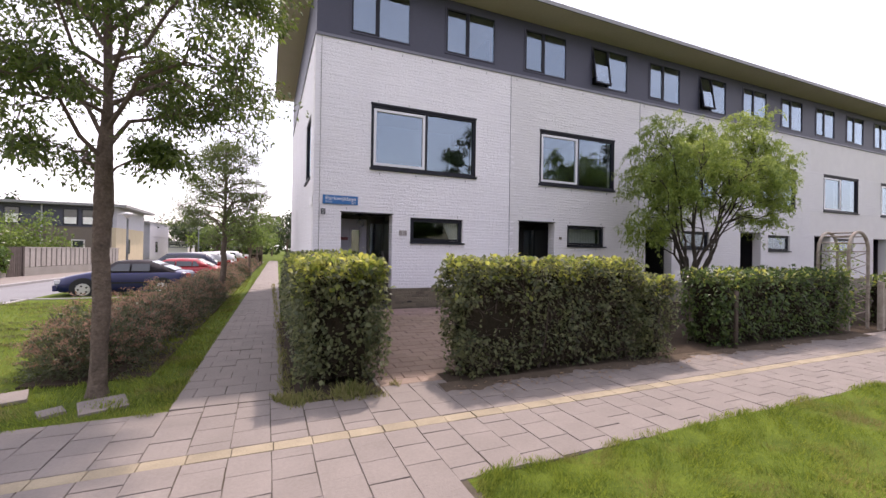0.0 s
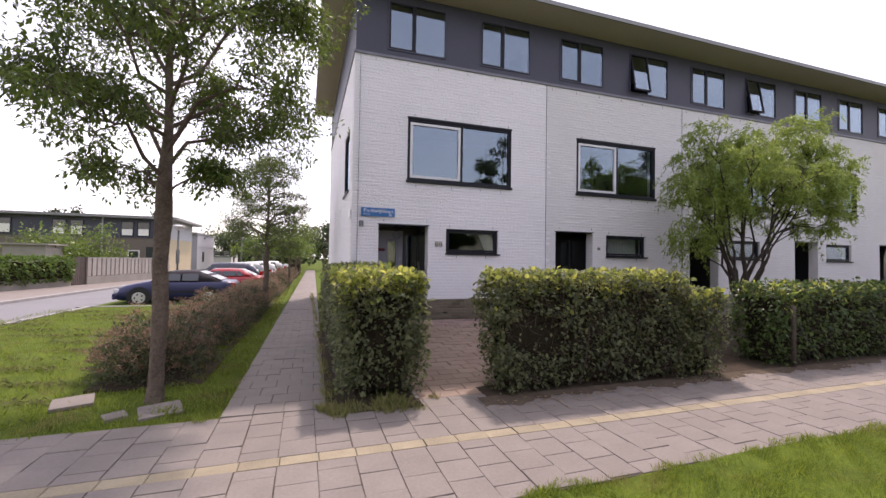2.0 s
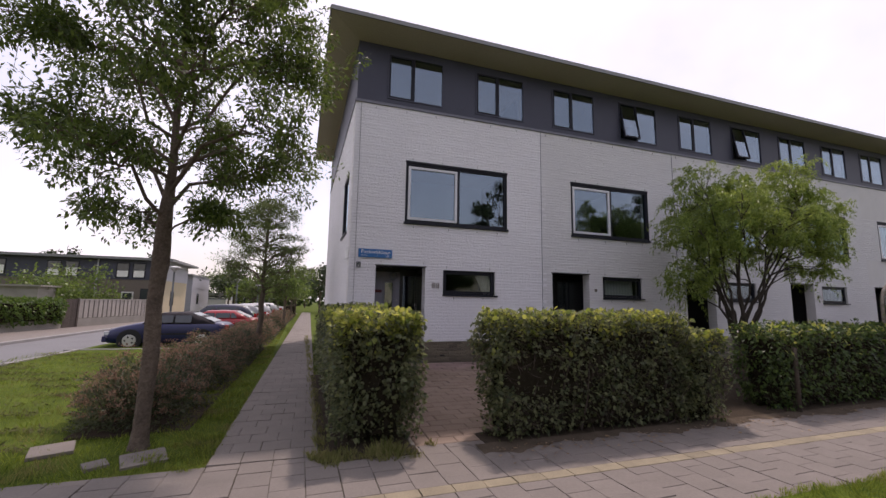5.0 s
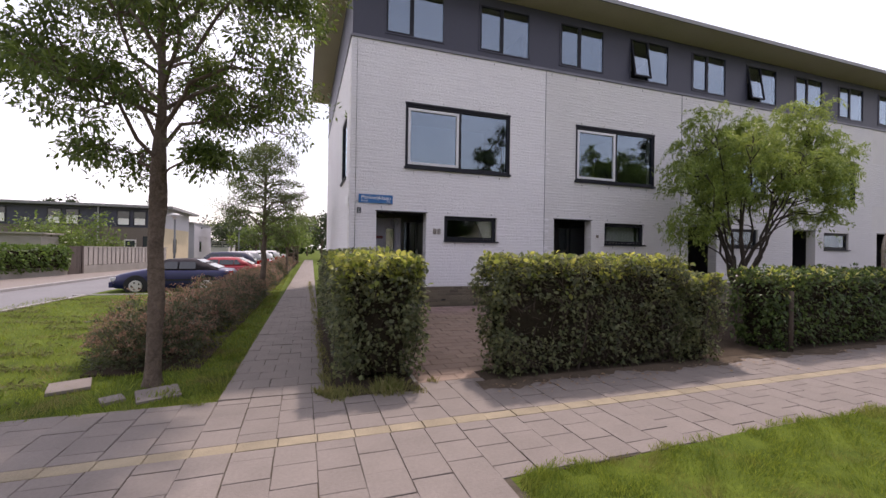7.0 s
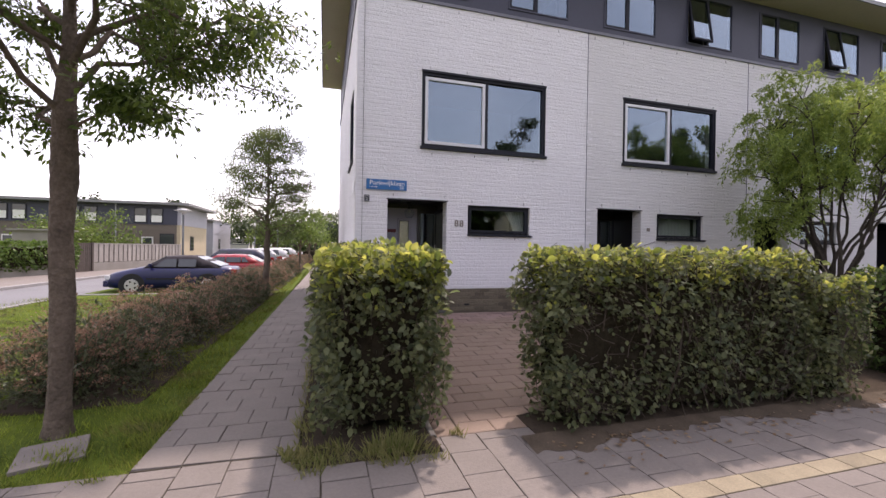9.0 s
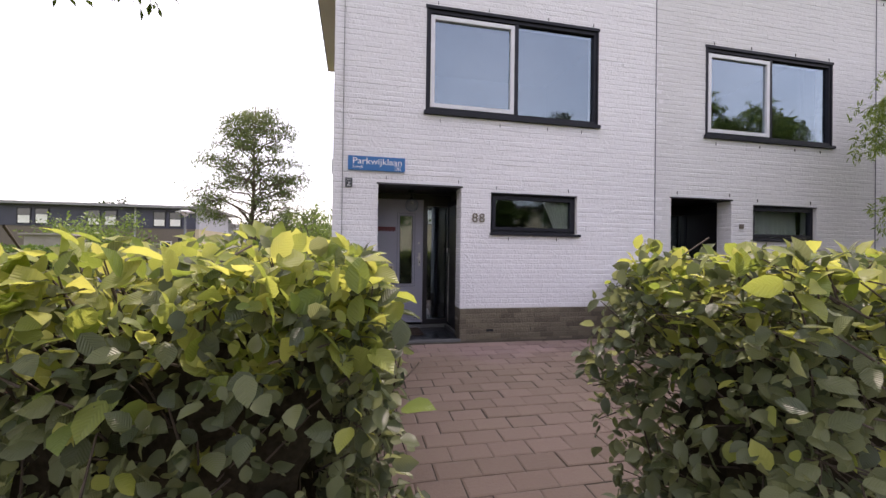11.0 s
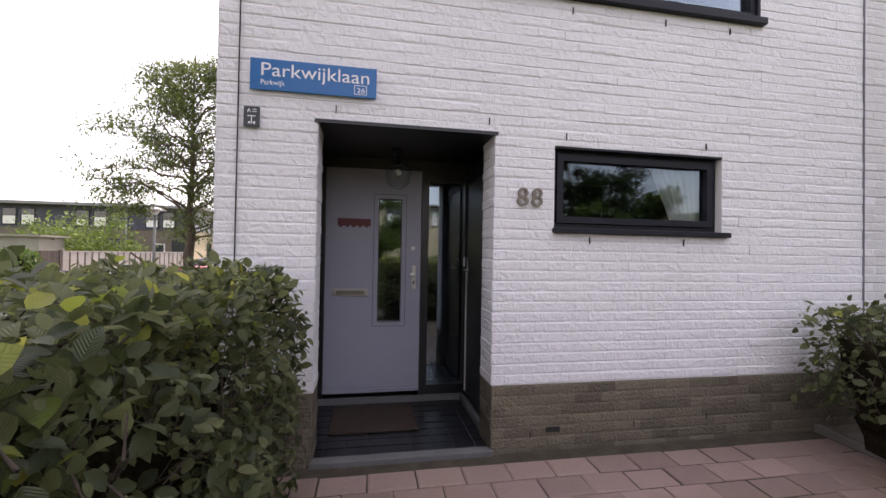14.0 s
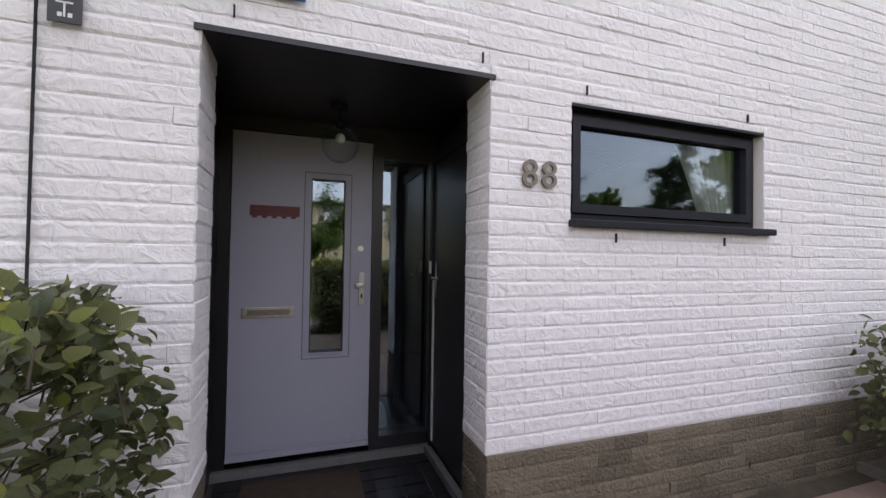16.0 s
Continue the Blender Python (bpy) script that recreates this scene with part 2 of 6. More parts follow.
M = dict(
    white_brick=mat("white_painted_brick", (0.76, 0.745, 0.757), 0.60, var=0.05, scale=0.9, fine=25, bump=0.75, bump_scale=17, rnd=0.012, dist=0.018, wrinkle=1.0),
    cream_brick=mat("cream_painted_brick", (0.66, 0.648, 0.645), 0.66, var=0.06, scale=0.7, fine=25, bump=0.5, bump_scale=13, rnd=0.012, dist=0.018, wrinkle=1.0),
    wall_base=mat("painted_mortar", (0.66, 0.645, 0.63), 0.75, var=0.06, scale=2, bump=0.3, bump_scale=60),
    plinth=mat("grey_plinth_brick", (0.115, 0.094, 0.072), 0.88, scale=1.6, fine=34, bump=1.0, bump_scale=26, rnd=0.24, col2=(0.160, 0.136, 0.094), dist=0.02, wrinkle=1.8),
    plinth_base=mat("plinth_mortar", (0.20, 0.178, 0.148), 0.9, var=0.25, scale=5, bump=0.3),
    frame_dark=mat("dark_window_paint", (0.014, 0.015, 0.022), 0.5, spec=0.25, var=0.15, scale=4, bump=0.04),
    frame_white=mat("white_sash_paint", (0.66, 0.66, 0.68), 0.4, var=0.04, scale=4),
    panel=mat("slate_blue_panel", (0.045, 0.047, 0.072), 0.5, var=0.1, scale=1.5, fine=20, bump=0.05),
    panel_line=mat("blue_grey_drip", (0.16, 0.16, 0.19), 0.5, var=0.1, scale=3),
    soffit=mat("beige_soffit_board", (0.42, 0.375, 0.29), 0.75, var=0.08, scale=1.0, fine=18, bump=0.08),
    fascia=mat("zinc_fascia", (0.22, 0.22, 0.22), 0.5, metal=0.3, var=0.1, scale=2),
    roof=mat("roof_felt", (0.06, 0.06, 0.06), 0.9, var=0.2, scale=2),
    black_line=mat("black_joint", (0.02, 0.02, 0.02), 0.9, var=0.2),
    glass=glass_mat("window_glass"),
    # copy of the window glass, mirroring turned down to darken the reflection
    dim_mirror_glass=glass_mat("dim_reflection_glass", 0.085, 0.74),
    globe_glass=glass_mat("clear_globe_glass", 0.03, 0.95, .02, 3.0),
    # dark grey for all room surfaces: the dimness indoors is put into the colour
    room=mat("dim_room_grey", (0.10, 0.10, 0.10), 0.9, var=0.2, scale=1.0),
    curtain=mat("white_curtain_cloth", (0.78, 0.78, 0.72), 0.9, var=0.1, scale=8, fine=120, bump=0.1, bump_scale=200),
    door=mat("pale_lilac_grey_door", (0.33, 0.33, 0.395), 0.42, var=0.03, scale=1.5, fine=40, bump=0.02),
    door_dark=mat("dark_door_paint", (0.014, 0.013, 0.016), 0.35, var=0.2, scale=3, bump=0.04),
    steel=mat("brushed_steel", (0.55, 0.54, 0.52), 0.3, metal=1.0, var=0.08, scale=20),
    brass=mat("tarnished_letterbox_metal", (0.42, 0.40, 0.36), 0.35, metal=1.0, var=0.15, scale=30),
    number=mat("grey_metal_number", (0.20, 0.17, 0.14), 0.5, metal=0.4, var=0.2, scale=40),
    sign_blue=mat("enamel_blue", (0.003, 0.125, 0.36), 0.3, var=0.06, scale=4),
    sign_white=mat("enamel_white", (0.78, 0.78, 0.78), 0.35, var=0.03),
    sign_dark=mat("dark_plate", (0.05, 0.055, 0.065), 0.5, var=0.15),
    red_plate=mat("dark_red_sticker", (0.13, 0.015, 0.02), 0.5, var=0.25, scale=30),
    porch_tile=mat("black_porch_tile", (0.012, 0.012, 0.014), 0.3, var=0.3, scale=6, bump=0.05, rnd=0.2),
    grout=mat("pale_grout", (0.045, 0.045, 0.045), 0.9, var=0.2),
    mat_=mat("brown_coir_mat", (0.05, 0.032, 0.022), 0.95, var=0.4, scale=20, fine=300, bump=0.6, bump_scale=400),
    stone=mat("grey_threshold_stone", (0.13, 0.13, 0.13), 0.8, var=0.2, scale=8, bump=0.2),
    tile=mat("pinkish_grey_concrete_tile", (0.212, 0.185, 0.164), 0.88, col2=(0.156, 0.136, 0.119), scale=2.6, fine=38, bump=0.5, bump_scale=95, rnd=0.05),
    tile_yellow=mat("weathered_yellow_tile", (0.250, 0.212, 0.142), 0.88, var=0.28, scale=4, fine=70, bump=0.3, bump_scale=150, rnd=0.1),
    sand=mat("dark_joint_sand", (0.072, 0.062, 0.046), 0.95, spec=0.15, var=0.45, scale=8, fine=120, bump=0.4),
    paver=mat("red_brown_paver", (0.245, 0.160, 0.152), 0.66, scale=1.3, fine=34, bump=0.6, bump_scale=70, rnd=0.20, col2=(0.285, 0.210, 0.168)),
    asphalt=mat("light_worn_asphalt", (0.16, 0.16, 0.165), 0.9, var=0.15, scale=0.6, fine=60, bump=0.3, bump_scale=150),
    kerb=mat("concrete_kerb", (0.30, 0.29, 0.28), 0.85, var=0.15, scale=3, bump=0.2),
    earth=mat("dusty_brown_earth", (0.092, 0.072, 0.052), 0.95, spec=0.1, var=0.35, scale=6, fine=70, bump=0.8, bump_scale=60),
    soil=mat("dark_bare_soil", (0.055, 0.042, 0.03), 0.95, spec=0.1, var=0.4, scale=5, fine=60, bump=0.8, bump_scale=40),
    lawn=mat("lawn_ground", (0.035, 0.058, 0.010), 0.95, scale=2.3, fine=30, bump=0.8, bump_scale=60, col2=(0.115, 0.155, 0.020), spec=0.08),
    bark=mat("grey_brown_bark", (0.120, 0.094, 0.072), 0.92, spec=0.2, var=0.45, scale=7, fine=40, bump=1.0, bump_scale=22, dist=0.035),
    dark_bark=mat("dark_willow_bark", (0.060, 0.050, 0.040), 0.92, spec=0.2, var=0.4, scale=9, fine=50, bump=0.8, bump_scale=30, dist=0.02),
    twig=mat("brown_twig", (0.060, 0.045, 0.033), 0.9, var=0.3, scale=20),
    # near-black brown that paints the shade inside hedges
    core=mat("painted_hedge_shade", (0.026, 0.022, 0.015), 1.0, spec=0.0, var=0.5, scale=14, fine=60, bump=1.0, bump_scale=30),
    kerb_dark=mat("dirty_concrete_edging", (0.13, 0.12, 0.105), 0.9, var=0.25, scale=4, bump=0.3),
    concrete=mat("weathered_concrete", (0.27, 0.25, 0.22), 0.9, var=0.2, scale=1.5, bump=0.3),
    fence_wood=mat("grey_weathered_board", (0.33, 0.30, 0.27), 0.85, var=0.2, scale=6, fine=60, bump=0.2, rnd=0.12),
    fence_dark=mat("brown_gate_board", (0.08, 0.062, 0.052), 0.85, var=0.25, scale=6, rnd=0.15, bump=0.2),
    brown_brick=mat("brown_brick_wall", (0.15, 0.125, 0.10), 0.85, var=0.15, scale=8, fine=90, bump=0.3),
    yellow_wall=mat("pale_yellow_brick_wall", (0.46, 0.39, 0.26), 0.85, var=0.1, scale=2, fine=60, bump=0.2),
    grey_wall=mat("pale_grey_cladding", (0.38, 0.38, 0.41), 0.7, var=0.08, scale=2),
    paint_white=mat("old_white_paint", (0.62, 0.60, 0.56), 0.6, var=0.15, scale=12, bump=0.15),
    lamp_grey=mat("lamp_post_paint", (0.12, 0.13, 0.13), 0.5, var=0.1, scale=5),
    lamp_white=mat("white_lamp_cap", (0.70, 0.70, 0.70), 0.4, var=0.05),
    rubber=mat("black_rubber", (0.015, 0.015, 0.015), 0.8, var=0.2, scale=20),
    soft_top=mat("black_canvas_roof", (0.022, 0.018, 0.024), 0.85, var=0.2, scale=20, fine=200, bump=0.1),
    alloy=mat("alloy_rim", (0.55, 0.55, 0.56), 0.35, metal=0.8, var=0.05),
    tail=mat("red_lens", (0.35, 0.01, 0.012), 0.2, var=0.1),
    lens=mat("clear_lens", (0.6, 0.6, 0.62), 0.15, var=0.05),
    car_glass=mat("tinted_car_glass", (0.04, 0.047, 0.05), 0.05, var=0.1, spec=0.9),
    bulb=mat("clear_lamp_globe", (0.45, 0.45, 0.43), 0.1, var=0.05, spec=0.9),
    hornbeam=leaf_mat("hornbeam_leaf", (0.038, 0.058, 0.020), (0.160, 0.182, 0.076), 0.43, rough=0.44, vein=True),
    # young leaf colour, lightened to carry the sun on hedge tops
    hornbeam_top=leaf_mat("sunlit_young_hornbeam_leaf", (0.115, 0.175, 0.026), (0.35, 0.37, 0.080), 0.50, rough=0.46, vein=True),
    tree_leaf=leaf_mat("tree_leaf", (0.031, 0.059, 0.012), (0.088, 0.135, 0.025), 0.42),
    street_leaf=leaf_mat("young_street_tree_leaf", (0.042, 0.070, 0.020), (0.115, 0.160, 0.045), 0.45),
    willow_leaf=leaf_mat("willow_leaf", (0.085, 0.145, 0.032), (0.26, 0.335, 0.072), 0.44),
    far_leaf=leaf_mat("far_leaf", (0.05, 0.085, 0.02), (0.13, 0.20, 0.04), 0.4),
    pine_leaf=leaf_mat("dark_conifer_leaf", (0.018, 0.035, 0.012), (0.04, 0.065, 0.02), 0.2),
    shrub_leaf=leaf_mat("grey_green_shrub_leaf", (0.030, 0.046, 0.020), (0.100, 0.112, 0.058), 0.36),
    seed_head=leaf_mat("faded_pink_brown_flower", (0.110, 0.070, 0.046), (0.26, 0.172, 0.112), 0.36, rough=0.7),
    hedge_green=leaf_mat("broad_green_hedge_leaf", (0.022, 0.044, 0.013), (0.090, 0.148, 0.036), 0.42, rough=0.40),
    weathered=mat("flaking_white_paint", (0.40, 0.36, 0.31), 0.75, scale=9, fine=70, col2=(0.13, 0.095, 0.07), bump=0.3),
    ivy=leaf_mat("ivy_leaf", (0.04, 0.085, 0.015), (0.10, 0.17, 0.03), 0.35),
    grass=leaf_mat("grass_blade", (0.062, 0.112, 0.014), (0.185, 0.24, 0.032), 0.4, rough=0.75, patch=(0.20, 0.17, 0.07)),
    verge=leaf_mat("rough_verge_grass", (0.060, 0.098, 0.016), (0.18, 0.205, 0.038), 0.38, rough=0.75, patch=(0.16, 0.13, 0.06)),
    dry_grass=leaf_mat("straggling_grass", (0.09, 0.12, 0.025), (0.24, 0.22, 0.09), 0.35, rough=0.75),
    clippings=leaf_mat("cut_grass", (0.045, 0.05, 0.015), (0.11, 0.105, 0.035), 0.2, rough=0.8),
    dry_leaf=leaf_mat("dry_fallen_leaf", (0.14, 0.085, 0.045), (0.25, 0.18, 0.10), 0.2),
)


def mossy(m, edge_y, col):
    """A yellow-brown film of algae on paving that lies open to the rain."""
    n, l = m.node_tree.nodes, m.node_tree.links
    b = n["Principled BSDF"]
    src = b.inputs["Base Color"].links[0].from_socket
    ge = n.new("ShaderNodeNewGeometry")
    sp = n.new("ShaderNodeSeparateXYZ")
    l.new(ge.outputs["Position"], sp.inputs[0])
    no = n.new("ShaderNodeTexNoise")
    no.inputs["Scale"].default_value, no.inputs["Detail"].default_value = 1.7, 5
    l.new(ge.outputs["Position"], no.inputs["Vector"])
    wob = n.new("ShaderNodeMath")
    wob.operation, wob.inputs[1].default_value = "MULTIPLY_ADD", 1.6
    l.new(no.outputs["Fac"], wob.inputs[0])
    l.new(sp.outputs["Y"], wob.inputs[2])
    mr = n.new("ShaderNodeMapRange")
    mr.inputs["From Min"].default_value, mr.inputs["From Max"].default_value = edge_y + 1.1, edge_y + .55
    mr.inputs["To Max"].default_value = .5
    l.new(wob.outputs[0], mr.inputs["Value"])
    mx = n.new("ShaderNodeMix")
    mx.data_type = "RGBA"
    mx.inputs["B"].default_value = (*col, 1)
    l.new(mr.outputs["Result"], mx.inputs["Factor"])
    l.new(src, mx.inputs["A"])
    l.new(mx.outputs["Result"], b.inputs["Base Color"])


mossy(M["paver"], 9.0, (0.215, 0.155, 0.088))


# ---- mesh helpers ----
def box(bm, x0, x1, y0, y1, z0, z1, bevel=0.0):
    vs = [bm.verts.new((x, y, z)) for z in (z0, z1) for y in (y0, y1) for x in (x0, x1)]
    fs = [bm.faces.new([vs[i] for i in q]) for q in ((0, 2, 3, 1), (4, 5, 7, 6), (0, 1, 5, 4), (2, 6, 7, 3), (0, 4, 6, 2), (1, 3, 7, 5))]
    if bevel:
        es = list({e for f in fs for e in f.edges})
        bmesh.ops.bevel(bm, geom=es, offset=bevel, segments=2, affect="EDGES", profile=0.5)
    return vs


def cyl(bm, p0, p1, r0, r1=None, seg=10, cap=True):
    p0, p1 = Vector(p0), Vector(p1)
    r1 = r0 if r1 is None else r1
    d = (p1 - p0).normalized()
    a = d.orthogonal().normalized()
    b = d.cross(a)
    rings = []
    for p, r in ((p0, r0), (p1, r1)):
        rings.append([bm.verts.new(p + (a * math.cos(2 * math.pi * i / seg) + b * math.sin(2 * math.pi * i / seg)) * r) for i in range(seg)])
    for i in range(seg):
        f = bm.faces.new((rings[0][i], rings[0][(i + 1) % seg], rings[1][(i + 1) % seg], rings[1][i]))
        f.smooth = True
    if cap:
        bm.faces.new(rings[0][::-1])
        bm.faces.new(rings[1])


def tube(bm, pts, radii, seg=8):
    """A bent limb through points."""
    rings = []
    pts = [Vector(p) for p in pts]
    for i, (p, r) in enumerate(zip(pts, radii)):
        d = (pts[min(i + 1, len(pts) - 1)] - pts[max(i - 1, 0)]).normalized()
        a = d.cross(Vector((0.3, 1, 0.1))).normalized()
        b = d.cross(a)
        rings.append([bm.verts.new(p + (a * math.cos(2 * math.pi * k / seg) + b * math.sin(2 * math.pi * k / seg)) * r) for k in range(seg)])
    for u, v in zip(rings, rings[1:]):
        for k in range(seg):
            bm.faces.new((u[k], u[(k + 1) % seg], v[(k + 1) % seg], v[k])).smooth = True
    bm.faces.new(rings[-1])


def to_mesh(name, bm, material):
    bmesh.ops.recalc_face_normals(bm, faces=bm.faces)
    me = bpy.data.meshes.new(name)
    bm.to_mesh(me)
    bm.free()
    me.materials.append(material)
    return me


def part(name, bm, material, parent=None, label=""):
    ob = new(name, to_mesh(name, bm, material))
    ob.parent = parent
    return tagged(ob, label)


def boxes(name, dims, material, parent=None, label="", bevel=0.0):
    bm = bmesh.new()
    for d in dims:
        box(bm, *d, bevel)
    return part(name, bm, material, parent, label)


def thing(name, label, category, at=(0, 0, 0), group="", rz=0.0, kind=""):
    ob = new(name)
    ob.empty_display_size = 0.1
    ob.matrix_basis = pose(*at, 0, 0, rz)
    return tagged(ob, label, category, group, kind)


def structure(ob, label, category=""):
    return tagged(ob, label, category, kind="structure")


def raw(name, verts, faces, material, parent=None, label="", uv=None, smooth=False):
    """A large mesh from arrays: verts (n, 3), faces (m, k) of equal size."""
    me = bpy.data.meshes.new(name)
    k = faces.shape[1]
    me.vertices.add(len(verts))
    me.vertices.foreach_set("co", verts.astype(np.float32).ravel())
    me.loops.add(faces.size)
    me.loops.foreach_set("vertex_index", faces.astype(np.int32).ravel())
    me.polygons.add(len(faces))
    me.polygons.foreach_set("loop_start", np.arange(0, faces.size, k, dtype=np.int32))
    if uv is not None:
        me.uv_layers.new(name="UVMap").data.foreach_set("uv", uv[faces.ravel()].astype(np.float32).ravel())
    me.polygons.foreach_set("use_smooth", np.full(len(faces), smooth))
    me.update(calc_edges=True)
    me.materials.append(material)
    ob = new(name, me)
    ob.parent = parent
    return tagged(ob, label)


LEAF8 = (np.array([(0, 0, 0), (.25, 0, -.02), (.5, 0, -.01), (.76, 0, -.03), (1, 0, -.12), (.16, .22, .05), (.42, .335, .08), (.72, .25, .05), (.16, -.22, .05), (.42, -.335, .08), (.72, -.25, .05)], float),
         np.array([(0, 5, 1), (1, 5, 6), (1, 6, 2), (2, 6, 7), (2, 7, 3), (3, 7, 4), (0, 1, 8), (1, 9, 8), (1, 2, 9), (2, 10, 9), (2, 3, 10), (3, 4, 10)]))
LEAF4 = (np.array([(0, 0, 0), (.5, .28, .06), (.5, -.28, .06), (1, 0, -.05)], float), np.array([(0, 2, 1), (1, 2, 3)]))
BLADE = (np.array([(0, -.05, 0), (0, .05, 0), (.55, .04, .05), (.55, -.04, .05), (1, 0, .22)], float), np.array([(0, 1, 2), (0, 2, 3), (3, 2, 4)]))


def leaves(name, at, along, up, size, material, parent=None, label="", shape=LEAF4, wide=1.0):
    """Many leaves as one mesh: their feet, the ways they point, the ways that they face, their lengths."""
    tv, tf = shape
    n = len(at)
    along = along / np.maximum(np.linalg.norm(along, axis=1, keepdims=True), 1e-6)
    side = np.cross(up, along)
    side /= np.maximum(np.linalg.norm(side, axis=1, keepdims=True), 1e-6)
    face = np.cross(along, side)
    size = np.broadcast_to(np.asarray(size, float), (n,))[:, None, None]
    v = at[:, None, :] + size * (tv[None, :, 0:1] * along[:, None, :] + wide * tv[None, :, 1:2] * side[:, None, :] + tv[None, :, 2:3] * face[:, None, :])
    f = (tf[None] + (np.arange(n) * len(tv))[:, None, None]).reshape(-1, 3)
    uv = np.tile(tv[:, :2], (n, 1))
    return raw(name, v.reshape(-1, 3), f, material, parent, label, uv, True)


R = np.random.default_rng(7)


def wall_boxes(x0, x1, z0, z1, holes):
    """The solid rectangles of a wall with openings (hx0, hx1, hz0, hz1)."""
    xs = sorted({x0, x1, *[h[i] for h in holes for i in (0, 1) if x0 < h[i] < x1]})
    out = []
    for a, b in zip(xs, xs[1:]):
        m = (a + b) / 2
        cuts = sorted((h[2], min(h[3], z1)) for h in holes if h[0] < m < h[1] and h[2] < z1)
        z = z0
        for c, d in cuts:
            if c > z:
                out.append((a, b, z, c))
            z = max(z, d)
        if z < z1:
            out.append((a, b, z, z1))
    return out


# ---- the white terrace ----
FY = 9.8            # front face
X0, PITCH, UNITS = 0.70, 4.97, 8
BACK = 19.3
ZB, ZP, ZT, ZS = 0.0, 0.69, 6.66, 8.30
X1 = X0 + 0.30 + PITCH * UNITS
COURSE, BRICK = 0.077, 0.222
DOOR = (1.34, 2.60, 0.0, 2.54)
LOW = (3.07, 4.54, 1.86, 2.48)
MID = (2.03, 4.895, 3.66, 5.22)


def openings(k):
    d = k * PITCH
    return [(h[0] + d, h[1] + d, h[2], h[3]) for h in (DOOR, LOW, MID)]


all_holes = [h for k in range(UNITS) for h in openings(k)]
front = boxes("wall_south", [(a, b, FY + 0.008, FY + 0.30, c, d) for a, b, c, d in wall_boxes(X0, X1, ZB, ZT, all_holes)], M["wall_base"])
structure(front, "white painted brick front wall of a terrace", "wall")
SIDE_WIN = (10.7, 12.1, 3.45, 5.10)
side = boxes("wall_west", [(X0 + 0.008, X0 + 0.30, a, b, c, d) for a, b, c, d in wall_boxes(FY + 0.30, BACK, ZB, ZT, [SIDE_WIN])], M["wall_base"])
structure(side, "white painted brick end wall of a terrace", "wall")
back = boxes("wall_north", [(X0, X1, BACK, BACK + 0.3, ZB, ZS)], M["wall_base"])
structure(back, "plain painted back wall of the terrace", "wall")
east = boxes("wall_east", [(X1 - 0.3, X1, FY + 0.30, BACK, ZB, ZS)], M["wall_base"])
structure(east, "plain painted far end wall of the terrace", "wall")
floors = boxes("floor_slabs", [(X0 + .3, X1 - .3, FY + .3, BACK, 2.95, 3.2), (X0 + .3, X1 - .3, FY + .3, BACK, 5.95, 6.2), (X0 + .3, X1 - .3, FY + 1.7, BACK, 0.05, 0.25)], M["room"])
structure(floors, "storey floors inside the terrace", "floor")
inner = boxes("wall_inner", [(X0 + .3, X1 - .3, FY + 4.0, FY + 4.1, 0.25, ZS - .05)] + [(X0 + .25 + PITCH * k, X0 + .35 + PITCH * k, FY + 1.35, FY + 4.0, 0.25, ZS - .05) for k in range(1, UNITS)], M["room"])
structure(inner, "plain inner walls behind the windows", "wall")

# upper storey of dark panels
UP = []
for k in range(UNITS * 2):
    a = 1.485 + 2.474 * k
    UP.append((a, a + 1.52, 6.86, 8.10))
upper = boxes("wall_upper", [(a, b, FY + 0.04, FY + 0.2, c, d) for a, b, c, d in wall_boxes(X0 + .02, X1, ZT, ZS, UP)] + [(X0 + 0.02, X0 + 0.2, FY + 0.2, BACK, ZT, ZS)], M["panel"])
structure(upper, "slate-blue panel cladding of the top storey", "wall")
drip = boxes("trim_drip", [(X0 - .03, X1, FY - 0.03, FY + 0.06, ZT - .03, ZT + .035), (X0 - .03, X0 + .06, FY + .06, BACK, ZT - .03, ZT + .035)], M["panel_line"], bevel=0.004)
structure(drip, "blue-grey drip edge along the wall head", "trim")
bm = bmesh.new()
ox0, ox1, oy0, oy1 = X0 - .75, X1 + .5, FY - .78, BACK + .7
ix0, ix1, iy0, iy1 = X0 + .02, X1, FY + .04, BACK
low = [bm.verts.new(p) for p in ((ix0, iy0, ZS), (ix1, iy0, ZS), (ix1, iy1, ZS), (ix0, iy1, ZS))]
rim = [bm.verts.new(p) for p in ((ox0, oy0, ZS + .10), (ox1, oy0, ZS + .10), (ox1, oy1, ZS + .10), (ox0, oy1, ZS + .10))]
lid = [bm.verts.new(v.co + Vector((0, 0, .03))) for v in rim]
bm.faces.new(low)
bm.faces.new(lid)
for k in range(4):
    bm.faces.new((low[k], low[(k + 1) % 4], rim[(k + 1) % 4], rim[k]))
    bm.faces.new((rim[k], rim[(k + 1) % 4], lid[(k + 1) % 4], lid[k]))
soff = part("ceiling_soffit", bm, M["soffit"])
structure(soff, "beige boarded soffit under the flat roof", "soffit")
roof = boxes("roof", [(X0 - .70, X1 + .48, FY - .73, BACK + .68, ZS + .134, ZS + .17)], M["roof"])
structure(roof, "flat felt roof of the terrace", "roof")
fas = boxes("trim_fascia", [(X0 - .75, X1 + .5, FY - .79, FY - .755, ZS + .09, ZS + .20), (X0 - .765, X0 - .73, FY - .755, BACK + .7, ZS + .09, ZS + .20)], M["fascia"])
structure(fas, "thin zinc roof edge", "trim")


